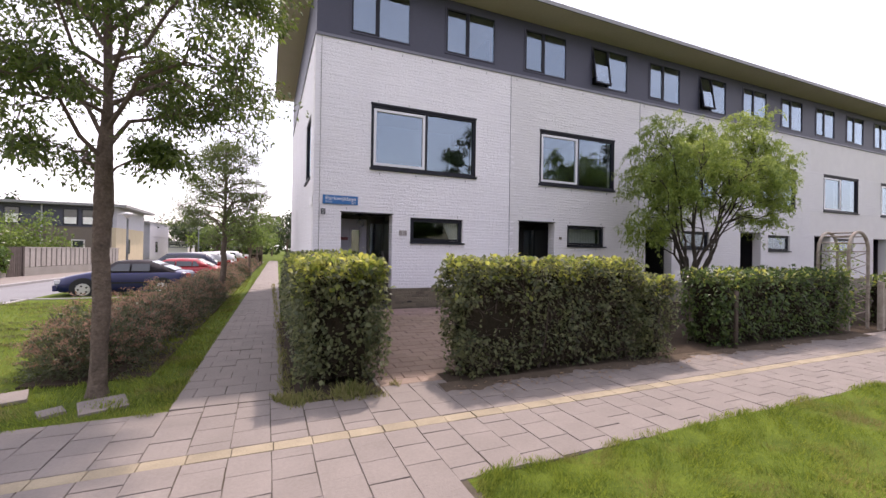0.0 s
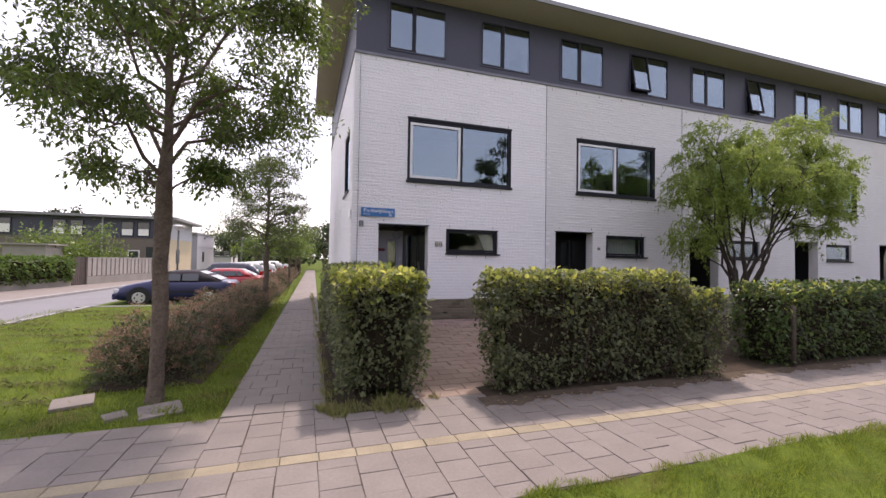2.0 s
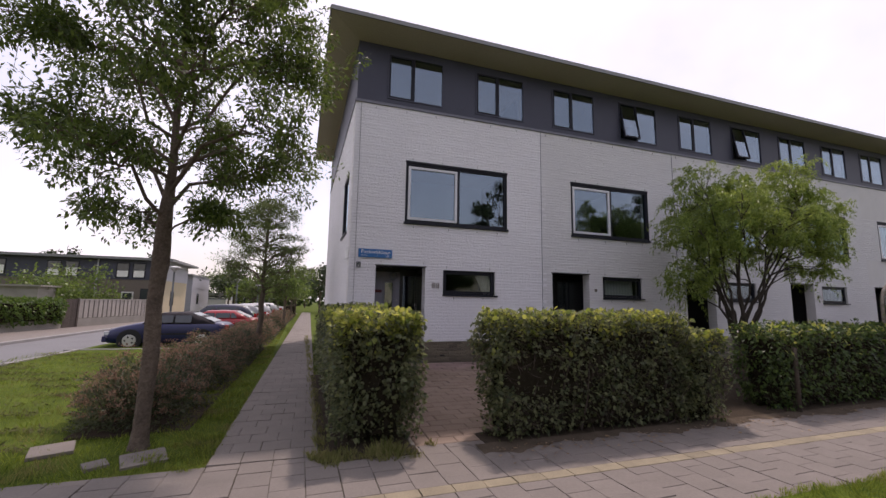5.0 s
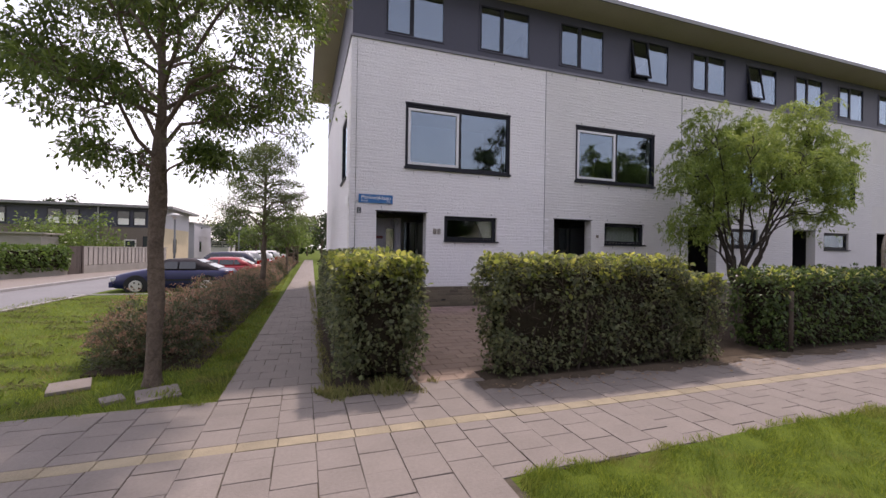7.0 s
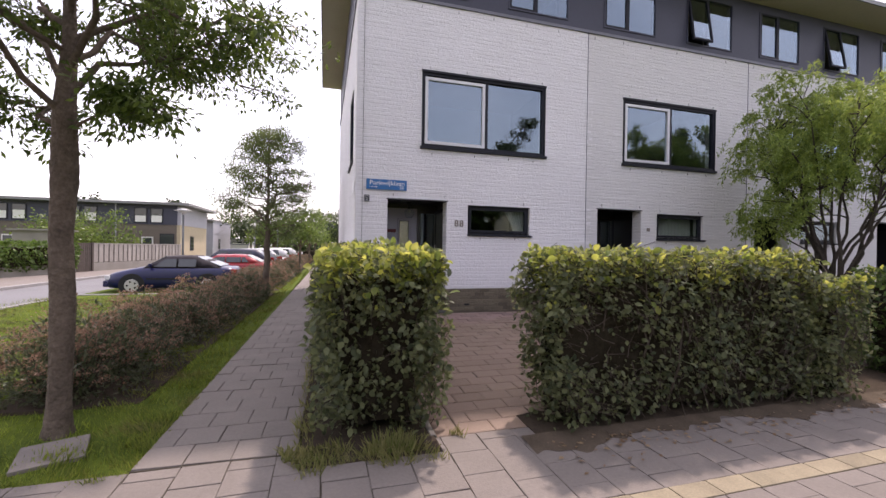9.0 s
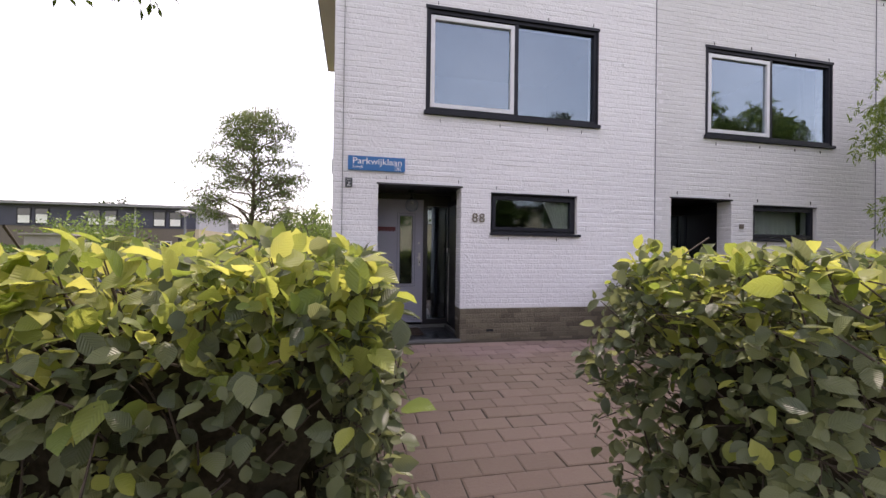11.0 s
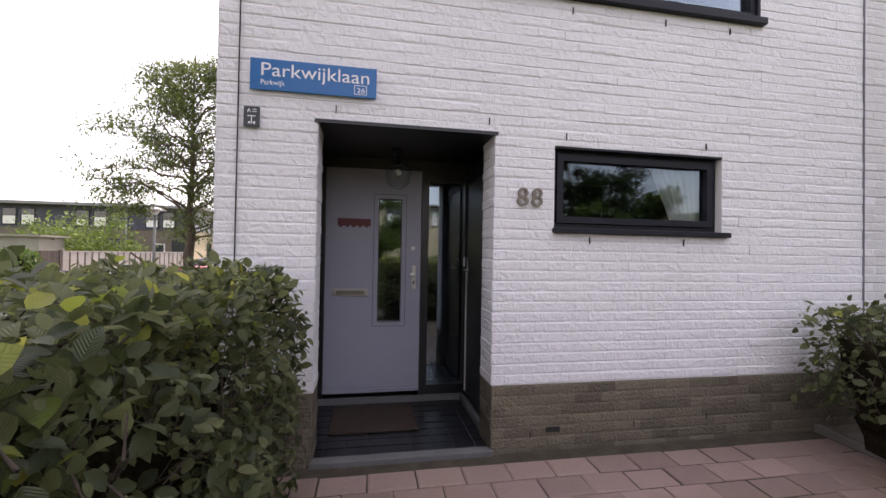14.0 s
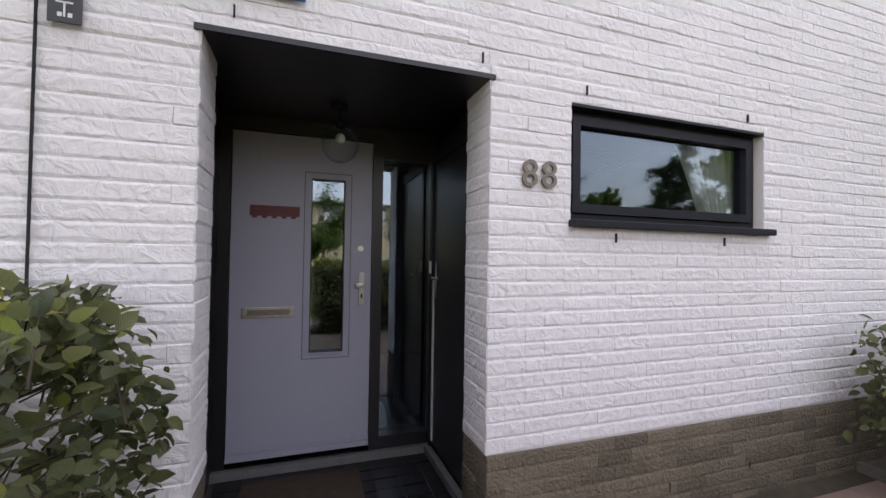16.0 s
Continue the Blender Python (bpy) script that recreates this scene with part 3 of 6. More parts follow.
def courses(x0, x1, z0, z1, holes, rng, jitter=0.004):
    """Bricks (x0, x1, z0, z1) in half bond between openings."""
    out = []
    n = int(round((z1 - z0) / COURSE))
    ch = (z1 - z0) / n
    for i in range(n):
        a, b = z0 + i * ch, z0 + (i + 1) * ch
        spans, cur, over = [], x0, sorted(h for h in holes if h[2] < b - .008 and h[3] > a + .008)
        rows = []
        for h in over:
            if h[0] > cur:
                rows.append((cur, h[0], a, b))
            if b - h[3] > .008:
                rows.append((max(h[0], x0), min(h[1], x1), h[3], b))
            if h[2] - a > .008:
                rows.append((max(h[0], x0), min(h[1], x1), a, h[2]))
            cur = max(cur, h[1])
        if cur < x1:
            rows.append((cur, x1, a, b))
        for s, e, za, zb in rows:
            x = x0 - (BRICK / 2 if i % 2 else 0) + BRICK * math.floor((s - x0) / BRICK)
            while x < e:
                p, q = max(x, s), min(x + BRICK, e)
                if q - p > 0.012:
                    out.append((p, q, za, zb))
                x += BRICK
    return out


def brick_arrays(items, rng, depth=0.0062, gap=0.0004, rough=0.0005, crack=0.05):
    """Front faces and edges of thickly painted bricks that stand proud of a wall at y = 0, towards -y. Few butt joints show."""
    items = np.array(items)
    n = len(items)
    t = np.array([(0, 0), (1, 0), (1, 1), (0, 1)])
    w = np.stack([items[:, 1] - items[:, 0], items[:, 3] - items[:, 2]], 1)
    o = items[:, [0, 2]]
    outer = o[:, None] + gap / 2 + t[None] * (w - gap)[:, None]
    ins = np.stack([np.where(rng.random(n) < crack, .004, .0003), np.minimum(rng.uniform(.004, .019, n), w[:, 1] * .3)], 1)
    inner_ = o[:, None] + gap / 2 + ins[:, None] + t[None] * (w - gap - 2 * ins)[:, None]
    v = np.zeros((n, 8, 3))
    v[:, :4, 0], v[:, :4, 2] = outer[..., 0], outer[..., 1]
    v[:, 4:, 0], v[:, 4:, 2] = inner_[..., 0], inner_[..., 1]
    row = np.sin(items[:, 2] * 517.3) * .0012
    wave = lambda x: .0016 * np.sin(x * 5.3 + row[:, None] * 1650) + .0011 * np.sin(x * 13.7 + row[:, None] * 3850)
    v[:, 4:, 1] = -depth + row[:, None] + wave(inner_[..., 0]) + rng.normal(0, rough, (n, 1))
    v[:, 4:, 2] += .0022 * np.sin(inner_[..., 0] * 9 + row[:, None] * 2750) + rng.normal(0, 0.0016, (n, 4))
    v[:, :4, 1] = -0.0015
    q = np.array([(4, 5, 6, 7), (0, 1, 5, 4), (1, 2, 6, 5), (2, 3, 7, 6), (3, 0, 4, 7)])
    f = (q[None] + (np.arange(n) * 8)[:, None, None]).reshape(-1, 4)
    return v.reshape(-1, 3), f


# ---- windows and doors of the terrace ----
count = {"window": 0, "door": 0}


def opening(kind, label):
    count[kind] += 1
    return thing(f"{kind}_{count[kind]}", label, kind, kind="structure")


def ring(name, x0, x1, z0, z1, w, y0, y1, material, parent, label=""):
    return boxes(name, [(x0, x1, y0, y1, z1 - w, z1), (x0, x1, y0, y1, z0, z0 + w), (x0, x0 + w, y0, y1, z0 + w, z1 - w), (x1 - w, x1, y0, y1, z0 + w, z1 - w)], material, parent, label)


def pane(x0, x1, z0, z1, y, parent, glass="glass"):
    p = boxes("pane", [(x0, x1, y, y + 0.006, z0, z1)], M[glass], parent)
    p.visible_shadow = False
    return p


def mid_window(d):
    """The wide first-floor window: a white sash beside a fixed dark light."""
    x0, x1, z0, z1 = MID[0] + d, MID[1] + d, MID[2], MID[3]
    w = opening("window", "wide dark-framed first-floor window with a white sash")
    ring("window_frame", x0, x1, z0, z1, 0.065, FY + 0.02, FY + 0.13, M["frame_dark"], w)
    xm = x0 + 1.44
    boxes("mullion", [(xm - .035, xm + .035, FY + .025, FY + .125, z0 + .065, z1 - .065)], M["frame_dark"], w)
    ring("sash", x0 + .067, xm - .037, z0 + .067, z1 - .10, 0.062, FY + 0.01, FY + 0.10, M["frame_white"], w, "white painted opening sash")
    pane(x0 + .129, xm - .099, z0 + .129, z1 - .162, FY + .05, w)
    pane(xm + .035, x1 - .065, z0 + .065, z1 - .065, FY + .07, w)
    boxes("lintel", [(x0 - .02, x1 + .02, FY - .012, FY + .02, z1 - .012, z1 + .035)], M["frame_dark"], w)
    boxes("window_sill", [(x0 - .03, x1 + .03, FY - .05, FY + .02, z0 - .055, z0)], M["frame_dark"], w, bevel=0.004)
    boxes("reveal", [(x0 - .004, x0 + .02, FY - .004, FY + .02, z0, z1 - .012), (x1 - .02, x1 + .004, FY - .004, FY + .02, z0, z1 - .012)], M["frame_dark"], w)


def low_window(d):
    x0, x1, z0, z1 = LOW[0] + d, LOW[1] + d, LOW[2], LOW[3]
    w = opening("window", "low dark-framed kitchen window with a projecting sill")
    ring("window_frame", x0, x1, z0, z1, 0.04, FY + 0.07, FY + 0.16, M["frame_dark"], w)
    ring("sash", x0 + .045, x1 - .045, z0 + .045, z1 - .045, 0.05, FY + 0.05, FY + 0.13, M["frame_dark"], w)
    pane(x0 + .095, x1 - .095, z0 + .095, z1 - .095, FY + .09, w, "dim_mirror_glass")
    boxes("window_sill", [(x0 - .012, x1 + .05, FY - .045, FY + .07, z0 - .04, z0)], M["frame_dark"], w, bevel=0.005)
    boxes("lintel", [(x0, x1, FY + .004, FY + .07, z1 - .014, z1 + .002)], M["frame_dark"], w)


def curtain(x0, x1, z0, z1, y, waves=7, slant=0.0):
    bm = bmesh.new()
    n = 60
    rows = []
    for j in range(7):
        v = j / 6
        row = []
        for i in range(n + 1):
            u = i / n
            left = x0 + (x1 - x0) * slant * (1 - v) ** 0.8 * (1 - u)
            x = left + (x1 - x0) * u * (1 - slant * (1 - v) ** 0.8 * (1 - u) * 0.2)
            row.append(bm.verts.new((min(x, x1), y + 0.028 * math.sin(u * waves * 6.283 + v), z0 + (z1 - z0) * v)))
        rows.append(row)
    for a, b in zip(rows, rows[1:]):
        for i in range(n):
            bm.faces.new((a[i], a[i + 1], b[i + 1], b[i])).smooth = True
    ob = part("curtain", bm, M["curtain"])
    so = ob.modifiers.new("thick", "SOLIDIFY")
    so.thickness = 0.004
    return tagged(ob, "white gathered cloth curtain hanging behind a window", "curtain")


def top_window(u, tilt=0.0):
    x0, x1, z0, z1 = u
    w = opening("window", "dark-framed twin window in the clad top storey" if not tilt else "dark-framed twin top window with one tilted sash")
    ring("window_frame", x0, x1, z0, z1, 0.032, FY + 0.02, FY + 0.12, M["panel"], w)
    xm = (x0 + x1) / 2 - 0.07
    boxes("mullion", [(xm - .028, xm + .028, FY + .025, FY + .115, z0 + .032, z1 - .032)], M["frame_dark"], w)
    zt = z1 - .033
    pane(xm + .028, x1 - .032, z0 + .032, zt - .002, FY + .05, w)
    a, b = x0 + .034, xm - .030
    s = ring("sash", a, b, -(zt - z0) + .036, 0, 0.04, -.01, .05, M["frame_dark"], w)
    pane(a + .04, b - .04, -(zt - z0) + .076, -.04, .015, s)
    s.matrix_basis = pose(0, FY + .03, zt - .003, -tilt, 0, 0)


def porch(d, full):
    """The recess: dark door frame, pale door with a slim light, glazed side panel and a store door at the side."""
    x0, x1, _, z1 = DOOR[0] + d, DOOR[1] + d, 0, DOOR[3]
    yb = FY + 1.18
    fz = 0.22
    bx0, bx1 = x0 - .12, x1 + .10
    for nm, d_ in (("wall_porch", (bx0 - .06, bx0, FY + .302, yb + .15, fz, z1 + .1)), ("wall_porch", (bx1, bx1 + .06, FY + .302, yb + .15, fz, z1 + .1)), ("ceiling_porch", (bx0, bx1, FY + .302, yb + .15, z1 + .02, z1 + .1))):
        structure(boxes(nm, [d_], M["door_dark"]), "dark painted lining of the recessed porch", nm.split("_")[0])
    base = boxes("porch_floor", [(bx0, bx1, FY + .02, yb + .1, 0.0, fz - .008)], M["grout"])
    structure(base, "black tiled porch floor with pale joints", "floor")
    th = boxes("threshold", [(x0 - .01, x1 + .01, FY - .03, FY + .06, 0.10, fz + .012)], M["stone"], bevel=.006)
    structure(th, "grey stone threshold strip", "trim")
    cv = boxes("trim_lintel", [(x0, x1, FY + .004, FY + .302, z1 - .012, z1 + .002), (x0 - .02, x1 + .02, FY - .010, FY + .004, z1 - .012, z1 + .012)], M["door_dark"])
    structure(cv, "dark lintel under the porch opening", "trim")
    dr = opening("door", "pale lilac-grey front door, closed, with slim window" if full else "dark closed front door in a recess")
    lx0, lx1, lz0, lz1 = bx0 + .075, bx0 + .985, .31, 2.46
    fr = [(bx0, lx0 - .004, yb - .06, yb + .09, fz, z1 + .02), (lx1 + .004, lx1 + .075, yb - .06, yb + .09, fz, z1 + .02), (bx1 - .05, bx1, yb - .06, yb + .09, fz, z1 + .02),
          (lx0 - .004, lx1 + .004, yb - .06, yb + .09, lz1 + .006, z1 + .02), (lx1 + .075, bx1 - .05, yb - .06, yb + .09, lz1 - .1, z1 + .02), (lx1 + .075, bx1 - .05, yb - .06, yb + .09, fz, .36)]
    boxes("door_frame", fr, M["door_dark"], dr)
    boxes("sill_strip", [(bx0, bx1, yb - .10, yb - .06, fz - .004, fz + .05)], M["stone"], dr, "grey stone strip under the door")
    pane(lx1 + .075, bx1 - .05, .36, lz1 - .1, yb + .02, dr)
    gx0, gx1, gz0, gz1 = lx0 + .50, lx0 + .715, .99, 2.17
    if full:
        leaf = boxes("door_leaf", [(a, b, yb - .045, yb, c, e) for a, b, c, e in wall_boxes(lx0, lx1, lz0, lz1, [(gx0, gx1, gz0, gz1)])], M["door"], dr)
        ring("glazing_bead", gx0 - .045, gx1 + .045, gz0 - .045, gz1 + .045, .012, yb - .052, yb - .045, M["door"], leaf)
        ring("glazing_trim", gx0 - .022, gx1 + .022, gz0 - .022, gz1 + .022, .022, yb - .058, yb - .03, M["door"], leaf)
        pane(gx0, gx1, gz0, gz1, yb - .03, leaf)
        ring("glazing_groove", gx0 - .052, gx1 + .052, gz0 - .052, gz1 + .052, .006, yb - .0475, yb - .045, M["lamp_grey"], leaf)
        ring("glazing_seal", gx0 - .005, gx1 + .005, gz0 - .005, gz1 + .005, .006, yb - .060, yb - .057, M["rubber"], leaf)
        boxes("weather_bar", [(lx0, lx1, yb - .062, yb - .045, lz0, lz0 + .035), (lx0, lx1, yb - .055, yb - .045, lz0 + .05, lz0 + .06)], M["door"], leaf)
        lb = boxes("letterbox", [(lx0 + .075, lx0 + .40, yb - .055, yb - .045, 1.23, 1.30)], M["brass"], leaf, "metal letterbox flap", .003)
        boxes("flap", [(lx0 + .11, lx0 + .37, yb - .062, yb - .055, 1.248, 1.285)], M["number"], lb)
        boxes("red_plate", [(lx0 + .11, lx0 + .42, yb - .052, yb - .045, 1.905, 1.975)], M["red_plate"], leaf, "dark red sticker strip")
        boxes("red_wheel", [(lx0 + .125 + i * .06, lx0 + .155 + i * .06, yb - .052, yb - .045, 1.892, 1.905) for i in range(5)], M["red_plate"], leaf)
        hx = lx1 - .065
        hp = boxes("handle_plate", [(hx - .02, hx + .02, yb - .055, yb - .045, 1.30, 1.53)], M["steel"], leaf, "steel handle plate", .004)
        boxes("handle", [(hx - .045, hx + .01, yb - .10, yb - .055, 1.425, 1.455)], M["steel"], hp, bevel=.006)
        boxes("keyhole", [(hx - .006, hx + .006, yb - .058, yb - .055, 1.35, 1.38)], M["rubber"], hp)
        bm = bmesh.new()
        cyl(bm, (hx - .01, yb - .05, 1.70), (hx - .01, yb - .045, 1.70), .02, seg=16)
        cyl(bm, (hx - .01, yb - .056, 1.70), (hx - .01, yb - .05, 1.70), .008, seg=12)
        part("upper_lock", bm, M["steel"], leaf)
    else:
        boxes("door_leaf", [(lx0, lx1, yb - .045, yb, lz0, lz1)], M["door_dark"], dr)
    # store door in the side of the recess
    sd = opening("door", "dark closed store door in the side of the porch")
    sy0, sy1 = FY + .36, yb - .12
    boxes("door_leaf", [(bx1 - .045, bx1 - .001, sy0, sy1, .30, 2.34)], M["door_dark"], sd)
    boxes("door_frame", [(bx1 - .06, bx1 - .001, sy1, sy1 + .05, .22, 2.42), (bx1 - .06, bx1 - .001, sy0, sy1, 2.34, 2.42)], M["frame_dark"], sd)
    boxes("sill_strip", [(bx1 - .09, bx1 - .045, sy0 - .05, sy1 + .05, .212, .27)], M["stone"], sd, "worn grey sill")
    if full:
        bm = bmesh.new()
        hy = sy1 - .10
        cyl(bm, (bx1 - .06, hy, 1.36), (bx1 - .06, hy, 1.62), .006, seg=8)
        cyl(bm, (bx1 - .045, hy, 1.50), (bx1 - .09, hy, 1.50), .008, seg=8)
        cyl(bm, (bx1 - .09, hy, 1.50), (bx1 - .09, hy - .11, 1.50), .008, seg=8)
        part("handle", bm, M["steel"], sd, "slim steel handle")
        boxes("door_bell", [(bx1 - .072, bx1 - .06, sy1 + .008, sy1 + .038, 1.53, 1.62)], M["sign_white"], sd, "small white bell push", .003)
        boxes("edge_strip", [(bx1 - .055, bx1 - .046, sy1 - .03, sy1 - .005, .32, 1.48)], M["paint_white"], sd, "bright metal edge strip")
    return bx0, bx1, yb, fz


for k in range(UNITS):
    mid_window(k * PITCH)
    low_window(k * PITCH)
    P = porch(k * PITCH, k == 0)
    if k == 0:
        PORCH = P
for i, u in enumerate(UP):
    top_window(u, {3: 9, 5: 9}.get(i, 0))

# side window and shades
w = opening("window", "tall dark-framed window in the end wall")
boxes("window_frame", [(X0 + .02, X0 + .12, a, b, c, d) for a, b, c, d in ((SIDE_WIN[0], SIDE_WIN[1], SIDE_WIN[3] - .06, SIDE_WIN[3]), (SIDE_WIN[0], SIDE_WIN[1], SIDE_WIN[2], SIDE_WIN[2] + .06), (SIDE_WIN[0], SIDE_WIN[0] + .06, SIDE_WIN[2] + .06, SIDE_WIN[3] - .06), (SIDE_WIN[1] - .06, SIDE_WIN[1], SIDE_WIN[2] + .06, SIDE_WIN[3] - .06))], M["frame_dark"], w)
p = boxes("pane", [(X0 + .06, X0 + .066, SIDE_WIN[0] + .06, SIDE_WIN[1] - .06, SIDE_WIN[2] + .06, SIDE_WIN[3] - .06)], M["glass"], w)
p.visible_shadow = False
boxes("window_sill", [(X0 - .04, X0 + .02, SIDE_WIN[0] - .03, SIDE_WIN[1] + .03, SIDE_WIN[2] - .05, SIDE_WIN[2])], M["frame_dark"], w)
curtain(3.98, 4.50, 1.88, 2.47, FY + .20, 7, 0.55)
curtain(8.1, 9.4, 1.88, 2.47, FY + .3, 12, 0.0)


# ---- ground ----
SKEW = 0.018


def sk(y):
    return SKEW * (y - 4.8)


def sheet(name, nx, ny, x0, x1, y0, y1, zf, material, label, category="ground"):
    xs, ys = np.linspace(x0, x1, nx + 1), np.linspace(y0, y1, ny + 1)
    gx, gy = np.meshgrid(xs, ys)
    v = np.stack([gx, gy, zf(gx, gy)], -1).reshape(-1, 3)
    i = np.arange(nx * ny)
    a = (i // nx) * (nx + 1) + i % nx
    ob = raw(name, v, np.stack([a, a + 1, a + nx + 2, a + nx + 1], 1), material)
    return structure(ob, label, category)


def lawn_z(x, y):
    n = 0.012 * np.sin(x * 1.7 + 0.6 * y) + 0.010 * np.sin(y * 2.3 - x * 0.8) + 0.006 * np.sin(x * 6.1) * np.sin(y * 5.3)
    return -0.035 + n


far = sheet("ground", 40, 40, -700, 700, -700, 1100, lambda x, y: 0 * x - 0.16, M["lawn"], "flat grassy ground reaching the horizon")
lawn_l = sheet("ground_lawn", 110, 140, -7.0, -0.95, 4.62, 60, lambda x, y: lawn_z(x, y), M["lawn"], "mown lawn between the street and the footpath")
lawn_r = sheet("ground_green", 120, 90, 1.12, 30, -14, 2.58, lambda x, y: lawn_z(x, y) + 0.035, M["lawn"], "mown green beside the paving")
soil = boxes("ground_soil", [(-0.02, 1.02, 4.5, FY, -0.06, 0.008), (1.86, 5.6, 4.5, 5.3, -0.06, 0.008), (5.5, 40, 4.5, FY + .01, -0.06, 0.012)], M["soil"])
structure(soil, "dark garden soil under the hedges", "ground")
bed = boxes("ground_bed", [(-3.0, -1.70, 6.15, 48, -0.08, -0.016)], M["soil"])
bed.matrix_basis = pose(0, 0, 0, 0, 0, -1.0)
structure(bed, "dark soil of the shrub bed", "ground")
pv = boxes("pavement", [(-26, 44, 2.57, 4.75, -0.16, -0.012), (-14, 1.14, -14, 2.57, -0.16, -0.012)], M["sand"])
structure(pv, "concrete tile pavement with dark sandy joints", "pavement")
path = boxes("pavement_path", [(-1.13, -0.04, 4.75, 60, -0.10, -0.012)], M["sand"])
path.matrix_basis = Matrix.Translation((0, 4.8, 0)) @ pose(0, 0, 0, 0, 0, -math.degrees(SKEW)) @ Matrix.Translation((0, -4.8, 0))
structure(path, "narrow paved footpath beside the end wall", "pavement")
DRIVE = pose(0, 4.75, 0, math.degrees(math.atan2(0.205, FY - 4.75)), 0, 0)
drive = boxes("pavement_drive", [(1.04, 5.45, 0, 5.05, -0.12, -0.010)], M["sand"])
drive.matrix_basis = DRIVE
structure(drive, "red-brown paved front yard", "pavement")
edge = boxes("kerb_drive", [(0.985, 1.035, 0, 5.04, -0.1, 0.012), (5.45, 5.51, 0, 5.04, -0.1, 0.05)], M["kerb_dark"], bevel=.006)
edge.matrix_basis = DRIVE
structure(edge, "narrow concrete edging of the front yard", "kerb")

# road and far side
road = boxes("road", [(-10.3, -6.9, -40, 120, -0.2, -0.13), (-7.2, -2.75, 16.6, 60, -0.2, -0.128)], M["asphalt"])
road.matrix_basis = Matrix.Translation((-8.5, 20, 0)) @ pose(0, 0, 0, 0, 0, -3.0) @ Matrix.Translation((8.5, -20, 0))
structure(road, "pale worn asphalt road with a parking strip", "road")
kb = boxes("kerb", [(-10.45, -10.3, -40, 120, -0.2, -0.02), (-6.9, -6.78, -40, 16.6, -0.2, -0.02), (-7.2, -2.7, 16.48, 16.6, -0.2, -0.02)], M["kerb"], bevel=.01)
kb.matrix_basis = road.matrix_basis
structure(kb, "concrete kerb stones along the road", "kerb")
fp = boxes("pavement_far", [(-14.5, -10.45, -40, 120, -0.2, -0.03)], M["tile"])
fp.matrix_basis = road.matrix_basis
structure(fp, "pale tiled pavement across the road", "pavement")


# ---- hedges ----
def shell(n, dims, rng, lump=0.085, top_only=False):
    """Points just on the skin of a hedge block, with outward ways."""
    x0, x1, y0, y1, z0, z1 = dims
    lx, ly, lz = x1 - x0, y1 - y0, z1 - z0
    areas = np.array([ly * lz, ly * lz, lx * lz, lx * lz, lx * ly * 1.25])
    if top_only:
        areas[:4] = 0
    side_ = rng.choice(5, n, p=areas / areas.sum())
    u, v = rng.random(n), rng.random(n)
    p = np.zeros((n, 3))
    nn = np.zeros((n, 3))
    for s in range(5):
        m = side_ == s
        if s < 2:
            p[m] = np.stack([np.full(m.sum(), (x0, x1)[s]), y0 + ly * u[m], z0 + lz * v[m]], 1)
            nn[m, 0] = (-1, 1)[s]
        elif s < 4:
            p[m] = np.stack([x0 + lx * u[m], np.full(m.sum(), (y0, y1)[s - 2]), z0 + lz * v[m]], 1)
            nn[m, 1] = (-1, 1)[s - 2]
        else:
            p[m] = np.stack([x0 + lx * u[m], y0 + ly * v[m], np.full(m.sum(), z1)], 1)
            nn[m, 2] = 1
    fine = .45 * np.sin(p[:, 0] * 21 + 3 * np.sin(p[:, 2] * 9)) * np.sin(p[:, 2] * 23 + p[:, 1] * 17) + .4 * np.sin(p[:, 1] * 19 + p[:, 2] * 13 + 2 * np.sin(p[:, 0] * 6))
    b = fine + np.sin(p[:, 0] * 5.1 + p[:, 2] * 3.3) + np.sin(p[:, 1] * 4.7 - p[:, 2] * 4.1 + 1) + np.sin(p[:, 0] * 9.7 + p[:, 1] * 8.9 + p[:, 2] * 11)
    p += nn * (lump * (b / 3)[:, None] - 0.02)
    tp = 0.15 * np.clip(1 - (p[:, 2] - z0) / 0.85, 0, 1)[:, None] ** 1.2
    p[:, :2] -= nn[:, :2] * tp
    # round the upper edges
    cx, cy = (x0 + x1) / 2, (y0 + y1) / 2
    e = np.clip((p[:, 2] - (z1 - 0.22)) / 0.22, 0, 1)[:, None] ** 2
    p[:, :2] -= e * np.sign(p[:, :2] - [cx, cy]) * np.clip(np.abs(p[:, :2] - [cx, cy]) - np.array([lx, ly]) / 2 + 0.12, 0, 1)
    return p, nn


